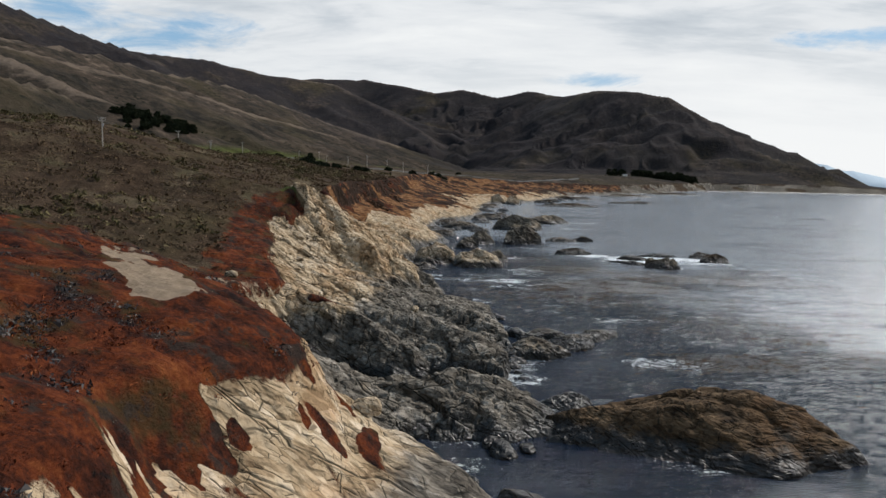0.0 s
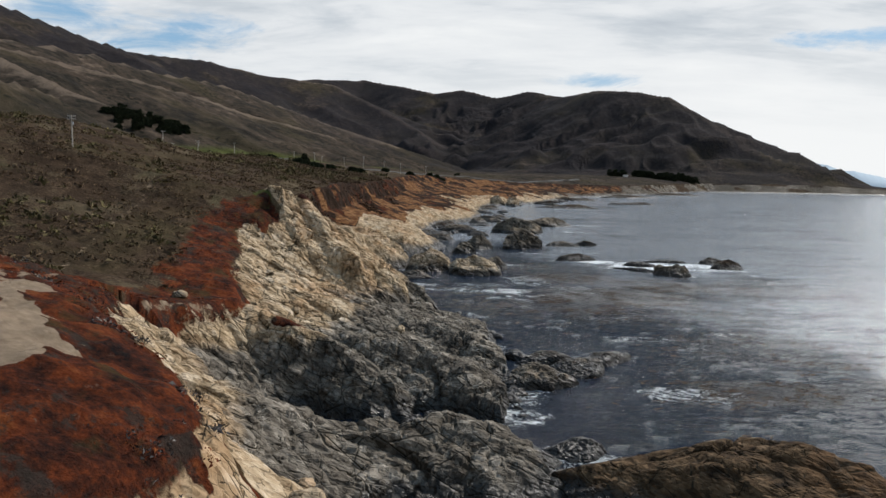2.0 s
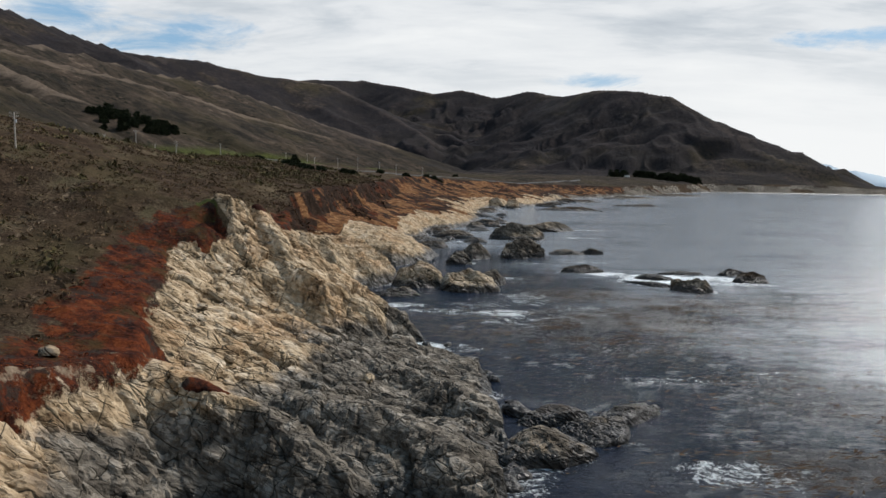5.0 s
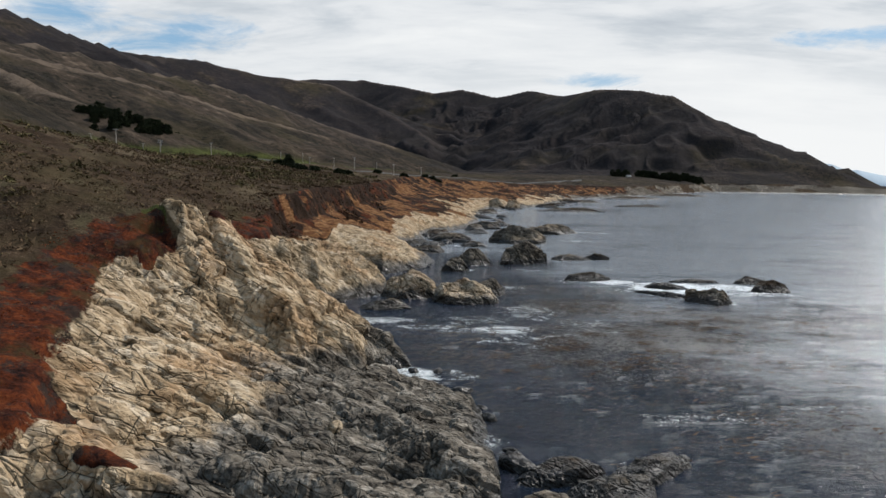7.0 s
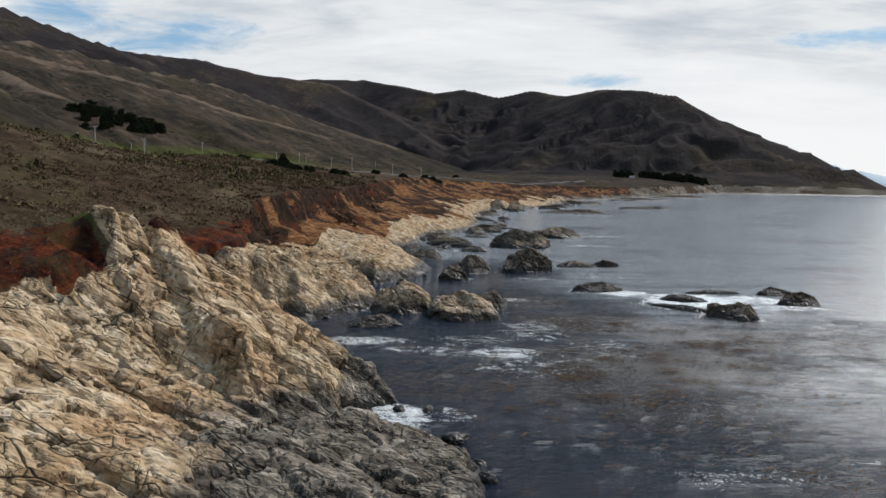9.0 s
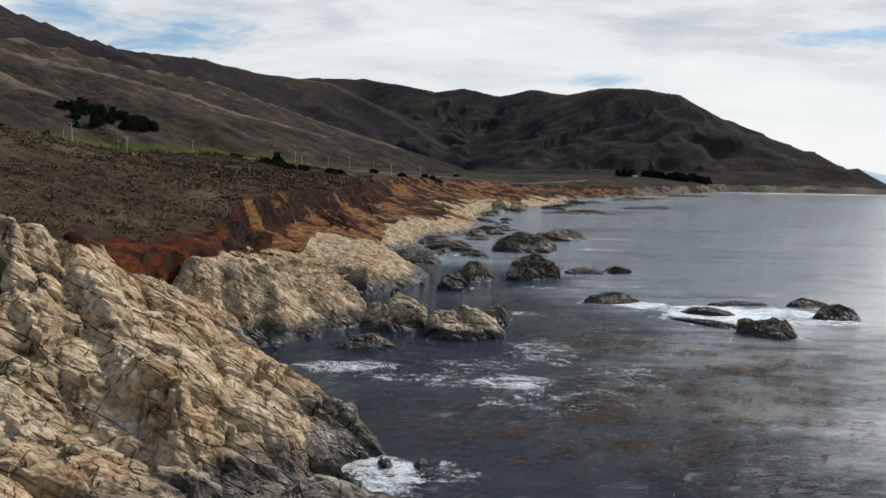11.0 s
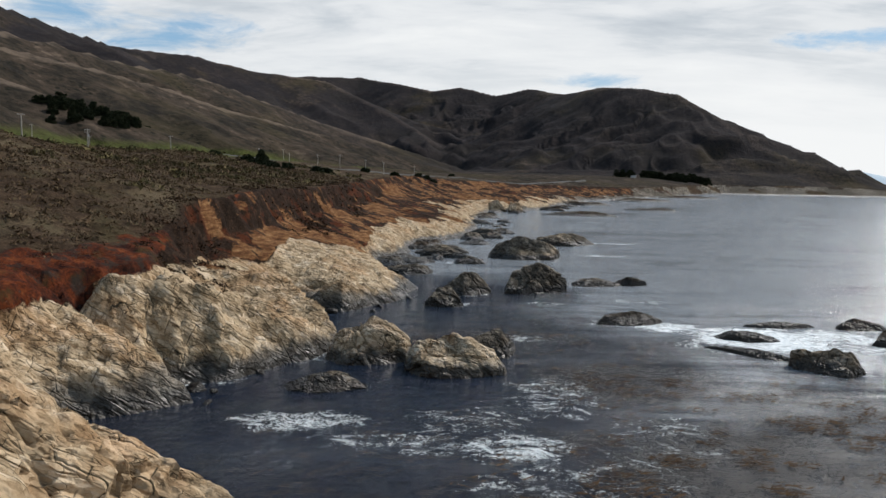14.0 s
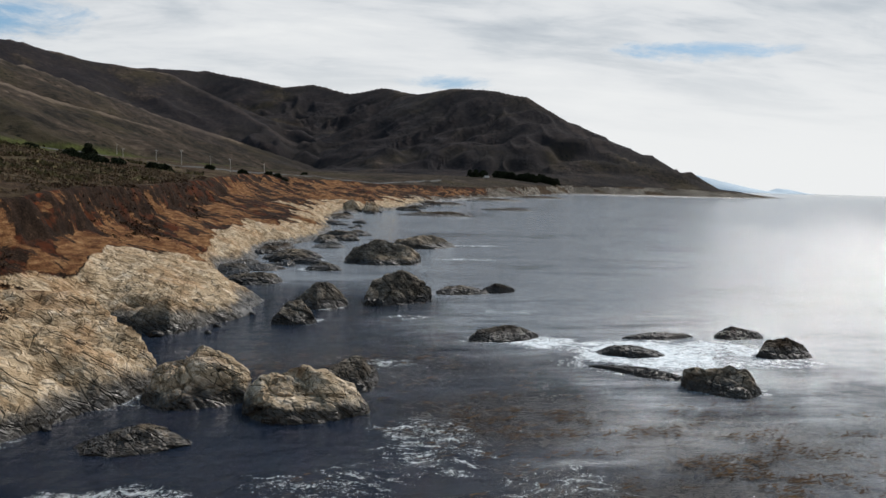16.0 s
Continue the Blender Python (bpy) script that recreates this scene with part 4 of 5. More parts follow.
# ---------------------------------------------------------------- rocks in the sea: x, y, half length, half width, height, turn, look
ROCKS = [
    ("sea_rock", 28, 102, 17.0, 10.5, 6.6, -4, "brown"),
    ("sea_rock", 15, 115, 3.6, 2.4, 2.2, 10, "dark"),
    ("sea_rock", 13.5, 146, 6.0, 5.0, 3.6, 30, "grey"), ("sea_rock", 22, 153, 6.0, 3.6, 2.6, 35, "grey"), ("sea_rock", 27, 160, 6.5, 2.6, 2.0, 40, "dark"), ("sea_rock", 17, 158, 5.0, 3.0, 2.4, 10, "dark"),
    ("rock_islet", -4, 283, 7.8, 5.5, 8.2, 12, "stack"), ("rock_islet", 8.5, 277, 8.2, 6.0, 7.4, -10, "stack"), ("rock_islet", 17, 288, 5.0, 4.4, 4.9, 20, "grey"), ("sea_rock", -10, 264, 6.2, 3.0, 2.3, 6, "grey"),
    ("reef_rock", 49, 321, 8.2, 3.0, 3.0, 8, "dark"),
    ("sea_rock", 76, 281, 5.8, 4.0, 5.0, -12, "grey"), ("reef_rock", 101, 304, 5.0, 3.4, 4.2, 0, "dark"), ("reef_rock", 102, 321, 5.2, 2.6, 2.6, 10, "dark"), ("reef_rock", 84, 321, 7.5, 2.4, 1.4, 0, "dark"), ("reef_rock", 70, 306, 7.0, 2.6, 2.2, -10, "dark"), ("reef_rock", 66, 292, 8.0, 2.0, 1.3, -40, "dark"),
    ("rock_islet", 8, 340, 4.8, 3.8, 5.0, 0, "grey"), ("rock_islet", 14.5, 360, 6.2, 4.4, 7.0, 15, "grey"), ("rock_islet", 33.5, 368, 10.2, 6.8, 9.4, 20, "grey"),
    ("rock_islet", 39, 456, 13.2, 9.0, 10.0, 18, "grey"), ("rock_islet", 66, 520, 15.0, 9.0, 6.6, 20, "grey"), ("sea_rock", 54, 381, 6.8, 3.0, 2.8, 5, "grey"), ("sea_rock", 65, 384, 4.3, 2.6, 3.3, 0, "dark"),
    ("sea_rock", 9, 456, 9.5, 5.0, 4.8, 10, "grey"), ("sea_rock", -3, 400, 8.0, 4.4, 4.0, 10, "grey"), ("sea_rock", 8, 471, 9.0, 4.5, 3.6, 0, "grey"), ("sea_rock", 17, 432, 6.4, 3.0, 2.7, 0, "grey"),
    ("reef_rock", 125, 800, 30, 8, 4.4, 4, "dark"), ("reef_rock", 227, 941, 27, 7, 3.2, 3, "dark"), ("reef_rock", 180, 1050, 28, 9, 3.8, 0, "dark"), ("rock_islet", 56, 846, 10, 8, 12, 0, "stack"), ("rock_islet", 72, 833, 8, 7, 11.5, 0, "stack"),
    ("reef_rock", 290, 1250, 45, 10, 5, 20, "dark"), ("reef_rock", 430, 1480, 70, 12, 5, 15, "dark"),
]
LOOKS = {"brown": (MAT_BROWN, "brown seaweed-covered"), "dark": (MAT_DARK, "black wet"), "grey": (MAT_GREY, "grey cracked"), "stack": (MAT_STACK, "tan-topped fractured")}


def dome(rings, around):
    """Unit directions over a sphere's upper part and a skirt below."""
    th = np.linspace(0.0, 0.66 * math.pi, rings)
    ph = np.linspace(0, 2 * math.pi, around, endpoint=False)
    t, f = np.meshgrid(th, ph, indexing="ij")
    v = np.stack((np.sin(t) * np.cos(f), np.sin(t) * np.sin(f), np.cos(t)), -1).reshape(-1, 3)
    i = np.arange(rings * around).reshape(rings, around)
    j = np.roll(i, -1, 1)
    return v, np.stack((i[:-1], i[1:], j[1:], j[:-1]), -1).reshape(-1, 4)


def sea_rock(name, x, y, rx, ry, h, turn, look_name, seed):
    r = max(rx, ry)
    near = y < 400
    v, faces = dome(64 if near and r > 4 else 32, 150 if near and r > 4 else 72)
    lump = 1 + 0.24 * fbm(v[:, 0] * 1.3 + seed, v[:, 1] * 1.3 + v[:, 2], 4, seed)
    taper = 1.05 - 0.22 * np.clip(v[:, 2:], 0, 1) ** 2
    p = v * lump[:, None] * (rx, ry, h) * np.hstack((taper, taper, np.ones_like(taper)))
    p[:, 2] *= 0.80 + 0.42 * fbm(v[:, 0] * 1.7 + 3.1 * seed, v[:, 1] * 1.4, 3, seed + 5)
    lean = seed * 1.7
    cap = h * (0.66 + 0.34 * (p[:, 0] / rx * math.cos(lean) + p[:, 1] / ry * math.sin(lean)))
    over = np.clip(p[:, 2] - cap, 0, None)
    p[:, 2] -= 0.82 * over
    chip = np.random.default_rng(seed)
    unit = p / (rx, ry, h)
    for k in range(9):
        a, tip = chip.random() * 6.283, 0.15 + 0.75 * chip.random()
        way = np.array((math.cos(a) * math.cos(tip * 1.4), math.sin(a) * math.cos(tip * 1.4), math.sin(tip * 1.4)))
        unit -= np.outer(np.clip(unit @ way - (0.57 + 0.28 * chip.random()), 0, None) * 0.9, way)
    p = unit * (rx, ry, h) * (1.10, 1.10, 1.22)
    size = float(np.clip(h * 0.125, 0.22, 1.1))
    q = p + (x * 1.0, y * 1.0, 0)
    move, crack = rock_relief(q, 500 + seed, size)
    n = v / (np.array((rx, ry, h)) / r)
    n /= np.linalg.norm(n, axis=1)[:, None]
    p += n * (move * smooth(p[:, 2], -2.5, 0.5))[:, None] * 0.7
    low = p[:, 2] < 0
    p[low, :2] *= (1 + 0.10 * np.clip(-p[low, 2], 0, 2))[:, None]
    mat, words = LOOKS[look_name]
    me = mesh_of(name, p, faces, False)
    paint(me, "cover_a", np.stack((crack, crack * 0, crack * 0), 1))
    me.materials.append(mat)
    ob = new(name, me)
    ob.matrix_world = pose(x, y, 0, 0, 0, turn)
    kinds = {"sea_rock": "rock standing in the shallow sea", "rock_islet": "rock islet rising from the water", "reef_rock": "low reef rock awash in the sea"}
    return tagged(ob, f"{words} {kinds[name]}", name.replace("_", " "), "rocks in the sea")


for k, (name, x, y, rx, ry, h, turn, lk) in enumerate(ROCKS):
    sea_rock(name, x, y, rx, ry, h, turn, lk, 11 + 7 * k)


def far_skerries():
    """Low rocks that line the shore farther up the coast."""
    rng = np.random.default_rng(31)
    line = np.array([q for q in SHORE if 425 < q[1] < 1100], float)
    made = 0
    while made < 46:
        t = rng.random() ** 1.2 * (len(line) - 1.001)
        i = int(t)
        q = line[i] + (line[i + 1] - line[i]) * (t - i) + (4 + 20 * rng.random() ** 1.5, 6 * rng.normal())
        r = (1.6 + 3.4 * rng.random() ** 1.5) * (0.7 + q[1] / 700)
        sea_rock("sea_rock", q[0], q[1], r * (1.1 + 0.7 * rng.random()), r * 0.8, r * (0.35 + 0.4 * rng.random()), 360 * rng.random(), "grey" if rng.random() < 0.5 else "dark", 700 + made)
        made += 1


far_skerries()


def boulder(name, seed, mat, label):
    v, faces = dome(18, 26)
    v = v.copy()
    p = np.abs(v) ** 0.85 * np.sign(v) * (1.0, 0.8, 0.72)
    p *= (1 + 0.28 * fbm(v[:, 0] * 1.6 + seed, v[:, 1] * 1.6 + v[:, 2], 3, seed))[:, None]
    move, crack = rock_relief(p * 5 + seed, 700 + seed, 0.5)
    p += v * (move / 9)[:, None]
    me = mesh_of(name, p, faces)
    paint(me, "cover_a", np.stack((crack * 0.6, crack * 0, crack * 0), 1))
    me.materials.append(mat)
    return tagged(new(name, me), label, name.replace("_", " "), "loose rocks along the shore")


def strew():
    """Boulders on the ledges, and small wet rocks in the wash along the shore."""
    rng = np.random.default_rng(8)
    pale = [boulder("boulder", 3 + k, MAT_BOULDER, "pale rounded boulder lodged on the rocky cliff") for k in range(3)]
    spots = [(-27, 172), (-30, 158), (-24, 150), (-20, 186), (-33, 208), (-28, 214), (-30, 280), (-22, 289), (-12, 340), (-14, 118), (-12, 90), (-10, 80), (-9, 72), (-24, 177), (-18, 165), (-36, 268), (-35, 128), (-15, 146), (-8, 158), (-21, 300)]
    for k, (x, y) in enumerate(spots):
        s = 0.7 + 0.9 * rng.random() ** 2
        m = pose(x, y, surface_z(x, y) + 0.25 * s, rng.random() * 20, rng.random() * 20, rng.random() * 360) @ Matrix.Diagonal((s, s * (0.8 + 0.3 * rng.random()), s * 0.9, 1))
        if k < 3:
            pale[k].matrix_world = m
        else:
            ob = copy_thing(pale[k % 3], m)
            ob.scale = (s, s * (0.8 + 0.3 * rng.random()), s * 0.9)
    wet = [boulder("shore_rock", 13 + k, MAT_DARK, "small black wet rock in the wash by the shore") for k in range(3)]
    line = np.array([q for q in COAST if 60 < q[1] < 500], float)
    made = 0
    while made < 64:
        t = rng.random() * (len(line) - 1.001)
        i = int(t)
        q = line[i] + (line[i + 1] - line[i]) * (t - i) + rng.normal(size=2) * 2.6
        dist, land = nearest(SHORE, np.array([q[0]]), np.array([q[1]]))
        if land[0] or dist[0] > 6:
            continue
        s = 0.6 + 1.5 * rng.random() ** 2
        m = pose(q[0], q[1], 0.05, rng.random() * 15, rng.random() * 15, rng.random() * 360)
        ob = wet[made] if made < 3 else copy_thing(wet[made % 3], m)
        ob.matrix_world = m
        ob.scale = (s * 1.3, s, s * (0.6 + 0.5 * rng.random()))
        made += 1


strew()

# ---------------------------------------------------------------- the sea
SURF = [(74, 306, 17, 14, 1.2), (90, 310, 13, 9, 1.05), (56, 318, 9, 6, 1.15), (20, 228, 11, 8, 0.55), (36, 244, 9, 11, 0.52), (94, 298, 13, 5, 0.8), (-1, 199, 6, 6, 1.15), (5, 200, 5, 5, 0.6), (9, 128, 5, 5, 0.9), (13, 108, 3, 6, 0.7), (11, 137, 4, 5, 0.8),
        (0, 92, 5, 4, 0.5), (36, 140, 10, 5, 0.75), (-11, 247, 11, 5, 0.86), (3, 240, 14, 6, 0.60), (17, 239, 7, 6, 0.92), (25, 262, 8, 12, 0.62), (22, 302, 8, 4, 0.7), (34, 345, 8, 4, 0.6), (12, 250, 10, 6, 0.5),
        (60, 352, 9, 4, 0.5), (38, 392, 10, 4, 0.5), (75, 470, 14, 5, 0.7), (90, 530, 18, 6, 0.6), (40, 180, 12, 3, 0.45), (60, 185, 10, 3, 0.4), (30, 232, 8, 8, 0.5), (160, 700, 60, 6, 0.35), (110, 640, 60, 8, 0.4)]
KELP = [(45, 235, 26, 20, 1.0), (62, 255, 25, 18, 0.8), (28, 215, 16, 14, 0.7), (48, 142, 18, 8, 0.8), (62, 170, 25, 20, 0.5), (75, 145, 22, 12, 0.6), (40, 270, 20, 14, 0.8), (90, 250, 30, 18, 0.5), (20, 300, 25, 14, 0.5), (35, 215, 40, 22, 0.5)]


def build_sea():
    ys = np.concatenate((np.arange(-900, 40, 20.0), growing(40, 4950, 0.9, 0.011, 200), [5200]))
    xs = np.concatenate((np.arange(-700, -60, 30.0), np.arange(-60, 130, 0.9), growing(130, 6000, 1.2, 0.03, 130)))
    x, y = np.meshgrid(xs, ys)
    shape = x.shape
    x, y = x.ravel(), y.ravel()
    d, land = nearest(SHORE, x, y)
    sd = np.where(land, -d, d)
    rock = np.full(len(x), 99.0)
    for name, cx, cy, rx, ry, h, turn, lk in ROCKS:
        c, s = math.cos(radians(turn)), math.sin(radians(turn))
        u, v = (x - cx) * c + (y - cy) * s, -(x - cx) * s + (y - cy) * c
        rock = np.minimum(rock, (np.hypot(u / rx, v / ry) - 1.0) * min(rx, ry))
    wash = fbm(x / 14, y / 14, 3, 211)
    foam = 0.75 * smooth(2.6 - sd + 3.5 * wash, 0, 4) * smooth(wash, -0.15, 0.35)
    foam = np.maximum(foam, 0.75 * smooth(2.2 - rock + 3.0 * wash, 0, 3.5) * smooth(wash, -0.1, 0.3))
    foam = foam * np.interp(y, [450, 700, 1000, 1500], [1, 0.5, 0.25, 0])
    for cx, cy, rx, ry, s in SURF:
        r = np.hypot((x - cx) / rx, (y - cy) / ry) + 0.25 * fbm(x / 4, y / 4, 3, 223)
        foam = np.maximum(foam, s * smooth(1.25 - r, 0, 0.7))
    kelp = np.zeros(len(x))
    for cx, cy, rx, ry, s in KELP:
        r = np.hypot((x - cx) / rx, (y - cy) / ry) + 0.35 * fbm(x / 11, y / 11, 4, 227)
        kelp = np.maximum(kelp, s * smooth(1.2 - r, 0, 0.7))
    # calm water; also sets how much painted sheen the colour gets
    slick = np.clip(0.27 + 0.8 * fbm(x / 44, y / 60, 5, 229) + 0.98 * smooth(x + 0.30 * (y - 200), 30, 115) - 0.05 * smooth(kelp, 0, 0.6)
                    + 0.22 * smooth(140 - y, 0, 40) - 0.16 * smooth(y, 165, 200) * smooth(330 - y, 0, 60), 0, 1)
    fade = np.clip(1.2 - np.maximum(y - 220, 0) / 160, 0.0, 1) * np.clip(1.2 - np.maximum(x - 90, 0) / 60, 0, 1)
    z = fade * (0.16 * fbm(x / 7, y / 4, 3, 231) + 0.10 * fbm(x / 2.6, y / 1.7, 2, 233)) + 0.18 * foam * fade
    me = mesh_of("water", np.stack((x, y, z), 1), grid_faces(*shape))
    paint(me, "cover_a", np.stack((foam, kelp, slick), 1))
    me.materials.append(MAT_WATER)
    return tagged(new("water", me), "grey-blue ocean with kelp patches and white surf", "water", kind="structure")


sea = build_sea()

# ---------------------------------------------------------------- the far headland beyond the point
def far_range():
    u = np.linspace(0, 1, 160)
    line = np.interp(u, [0, 0.15, 0.32, 0.50, 0.59, 0.65, 0.68, 0.72, 0.77, 1], [200, 170, 130, 62, 30, 12, 30, 26, 2, -1])
    line = line * (1 + 0.10 * fbm(u * 22, u * 0, 4, 251))
    x = 1700 + 1750 * u
    y = 4780 - 500 * u
    v = np.linspace(0, 1, 12)
    px = x[None, :] + 0 * v[:, None]
    py = y[None, :] - 160 * (1 - v[:, None])
    pz = line[None, :] * v[:, None] ** 0.7 - 2
    me = mesh_of("backdrop", np.stack((px, py, pz), -1).reshape(-1, 3), grid_faces(12, 160))
    m, n = material("hazed_far_range")
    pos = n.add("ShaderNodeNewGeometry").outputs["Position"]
    # aerial haze painted as a pale blue base colour
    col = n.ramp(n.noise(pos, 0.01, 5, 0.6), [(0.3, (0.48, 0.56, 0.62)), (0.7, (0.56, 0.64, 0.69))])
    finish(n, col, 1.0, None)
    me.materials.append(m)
    return tagged(new("backdrop", me), "distant headland beyond the point, its haze painted in pale blue", "distant hills", kind="structure")


far_range()


def floating_kelp():
    rng = np.random.default_rng(77)
    x, y, a, ln = [], [], [], []
    for cx, cy, rx, ry, s in KELP:
        n = int(rx * ry * 5.5 * s)
        u, v = rng.normal(size=n) * 0.55, rng.normal(size=n) * 0.55
        x.append(cx + rx * u), y.append(cy + ry * v)
    x.append(rng.uniform(8, 190, 26000)), y.append(rng.uniform(95, 420, 26000))
    x, y = np.concatenate(x), np.concatenate(y)
    d, land = nearest(SHORE, x, y)
    thin = np.where(np.arange(len(x)) < len(x) - 26000, 0.12, 0.44)
    keep = ~land & (d > 4) & (fbm(x / 5, y / 3.5, 3, 261) > thin)
    x, y = x[keep], y[keep]
    n = len(x)
    a = 0.2 + 0.45 * rng.normal(size=n)
    ln = 0.2 + 0.7 * rng.random(n) ** 2
    w = 0.05 + 0.12 * rng.random(n)
    v = []
    for s, k in ((-1, -1), (-1, 1), (1, 1), (1, -1)):
        px, py = x + s * ln * np.cos(a) - k * w * np.sin(a) * (1 if s < 0 else 0.4), y + s * ln * np.sin(a) + k * w * np.cos(a) * (1 if s < 0 else 0.4)
        v.append(np.stack((px, py, np.full(n, 0.30) + 0.05 * rng.random(n)), 1))
    v = np.stack(v, 1).reshape(-1, 3)
    me = mesh_of("kelp", v, np.arange(len(v)).reshape(-1, 4), False)
    me.materials.append(MAT_KELP)
    return tagged(new("kelp", me), "brown kelp fronds floating on the sea", "kelp", kind="stuff")


floating_kelp()


# ---------------------------------------------------------------- poles, trees
def part(name, bm, mat, parent, label=""):
    me = bpy.data.meshes.new(name)
    bm.normal_update()
    bm.to_mesh(me)
    bm.free()
    me.materials.append(mat)
    ob = new(name, me)
    ob.parent = parent
    return tagged(ob, label)


def rod(bm, a, b, r1, r2, sides=10):
    a, b = Vector(a), Vector(b)
    m = Matrix.Translation((a + b) / 2) @ (b - a).to_track_quat("Z", "Y").to_matrix().to_4x4()
    bmesh.ops.create_cone(bm, cap_ends=True, segments=sides, radius1=r1, radius2=r2, depth=(b - a).length, matrix=m)


def box(bm, sx, sy, sz, m, bevel=0.01):
    v = bmesh.ops.create_cube(bm, size=1.0, matrix=m @ Matrix.Diagonal((sx, sy, sz, 1)))["verts"]
    if bevel:
        bmesh.ops.bevel(bm, geom=list({e for w in v for e in w.link_edges}), offset=bevel, segments=1, affect="EDGES")


def utility_pole(height, arms, extra):
    root = new("utility_pole")
    bm = bmesh.new()
    rod(bm, (0, 0, -0.8), (0, 0, height), 0.24, 0.17, 12)
    part("shaft", bm, MAT_POLE, root)
    for k in range(arms):
        z = height - 0.35 - 0.95 * k
        bm = bmesh.new()
        box(bm, 2.5, 0.14, 0.16, pose(0, -0.19, z))
        arm = part("crossarm", bm, MAT_POLE, root)
        for s in (-1.1, -0.55, 0.55, 1.1):
            bm = bmesh.new()
            rod(bm, (s, -0.19, z + 0.08), (s, -0.19, z + 0.20), 0.025, 0.025, 6)
            rod(bm, (s, -0.19, z + 0.20), (s, -0.19, z + 0.36), 0.075, 0.05, 8)
            part("insulator", bm, MAT_CERAMIC, arm, "grey ceramic insulator")
        for s in (-1, 1):
            bm = bmesh.new()
            rod(bm, (s * 0.75, -0.19, z - 0.05), (0, -0.16, z - 0.62), 0.025, 0.025, 6)
            part("brace", bm, MAT_METAL, root, "galvanised steel brace")
    if extra:
        bm = bmesh.new()
        rod(bm, (0.36, 0, height - 3.1), (0.36, 0, height - 2.2), 0.24, 0.24, 14)
        rod(bm, (0.36, 0, height - 2.2), (0.36, 0, height - 2.12), 0.26, 0.20, 14)
        part("transformer", bm, MAT_METAL, root, "grey metal transformer can")
    return tagged(root, "weathered wooden utility pole with a crossarm on the terrace", "utility pole", "poles along the road")


POLES = [(-120, 279.7, 10.4, 2, True), (-146, 434, 10.5, 1, False), (-141, 476, 11, 2, True), (-240, 545, 8, 1, False), (-166, 648, 10, 1, False), (-250, 640, 8, 1, False),
         (-205, 620, 8, 1, False), (-157, 850, 9, 1, False), (-137, 860, 9, 1, False), (-105, 855, 9, 1, False), (-83, 840, 12, 2, False), (-66, 900, 9, 1, False), (-45, 850, 11, 1, False), (-120, 800, 7, 1, False), (-20, 930, 10, 1, False)]
pole_kinds = {}
for x, y, h, arms, extra in POLES:
    z = float(ground_z(x, y)[0])
    key = (h, arms, extra)
    place = pose(x, y, z, 0.6, -0.8, 20)
    if key in pole_kinds:
        copy_thing(pole_kinds[key], place)
    else:
        pole_kinds[key] = utility_pole(h, arms, extra)
        pole_kinds[key].matrix_world = place


def leaf_cloud(rng, centres, radii, count, size, squash=0.8):
    """Many small leaf tufts (three bent triangles each) over a set of clumps."""
    n = count
    k = rng.integers(0, len(centres), n)
    d = rng.normal(size=(n, 3))
    d /= np.linalg.norm(d, axis=1)[:, None]
    r = radii[k] * (0.55 + 0.5 * rng.random(n))
    c = centres[k] + d * r[:, None] * (1, 1, squash)
    verts, faces = [], []
    for _ in range(3):
        a, b = rng.normal(size=(n, 3)) * size, rng.normal(size=(n, 3)) * size
        verts.append(np.stack((c - 0.5 * (a + b), c + a, c + b), 1))
    v = np.concatenate(verts).reshape(-1, 3)
    return v, np.arange(len(v)).reshape(-1, 3)


def tree(name, height, spread, seed, label, category, group):
    rng = np.random.default_rng(seed)
    root = new(name)
    bm = bmesh.new()
    rod(bm, (0, 0, -0.5), (0.1, 0, height * 0.55), 0.03 * height + 0.05, 0.012 * height, 9)
    for k in range(7):
        a = 2.4 * k + rng.random()
        z0 = height * (0.18 + 0.07 * k)
        tip = (math.cos(a) * spread * 0.6, math.sin(a) * spread * 0.6, z0 + height * 0.2)
        rod(bm, (0.05, 0, z0), tip, 0.012 * height, 0.004 * height, 6)
    part("trunk", bm, MAT_TRUNK, root)
    cent, rad = [], []
    for k in range(34):
        u = rng.random()
        a, r = rng.random() * 6.283, spread * (0.25 + 0.72 * rng.random()) * (1 - 0.62 * u ** 1.5)
        cent.append((r * math.cos(a), r * math.sin(a), height * (0.06 + 0.80 * u)))
        rad.append(spread * (0.20 + 0.16 * rng.random()))
    v, f = leaf_cloud(rng, np.array(cent), np.array(rad), 1100, 0.07 * spread + 0.12, 0.7)
    me = mesh_of("crown", v, f, False)
    me.materials.append(MAT_TREE)
    crown = new("crown", me)
    crown.parent = root
    return tagged(root, label, category, group)


def plant(ob, first, x, y, turn, size=1.0):
    z = float(ground_z(x, y)[0])
    m = pose(x, y, z - 0.9, 0, 0, turn)
    if first:
        ob.matrix_world = m
        return ob
    return copy_thing(ob, m)


cypresses = [tree("cypress_tree", h, s, 40 + k, "dark green wind-shaped cypress in a hillside grove", "tree", "trees in the grove") for k, (h, s) in enumerate(((9, 5.4), (7.5, 5.0), (11, 5.6)))]
rng = np.random.default_rng(5)
used = [True] * 3
for k in range(66):
    u = 0.08 + 0.7 * rng.random()
    x, y = -362 + 95 * u + rng.normal() * 6, 872 + 62 * u + rng.normal() * 22
    i = k % 3
    plant(cypresses[i], used[i], x, y, rng.random() * 360)
    used[i] = False
far_trees = [tree("grove_tree", 19, 9, 60 + k, "dark tree in a distant shore grove", "tree", "trees in the far grove") for k in range(2)]
used = [True] * 2
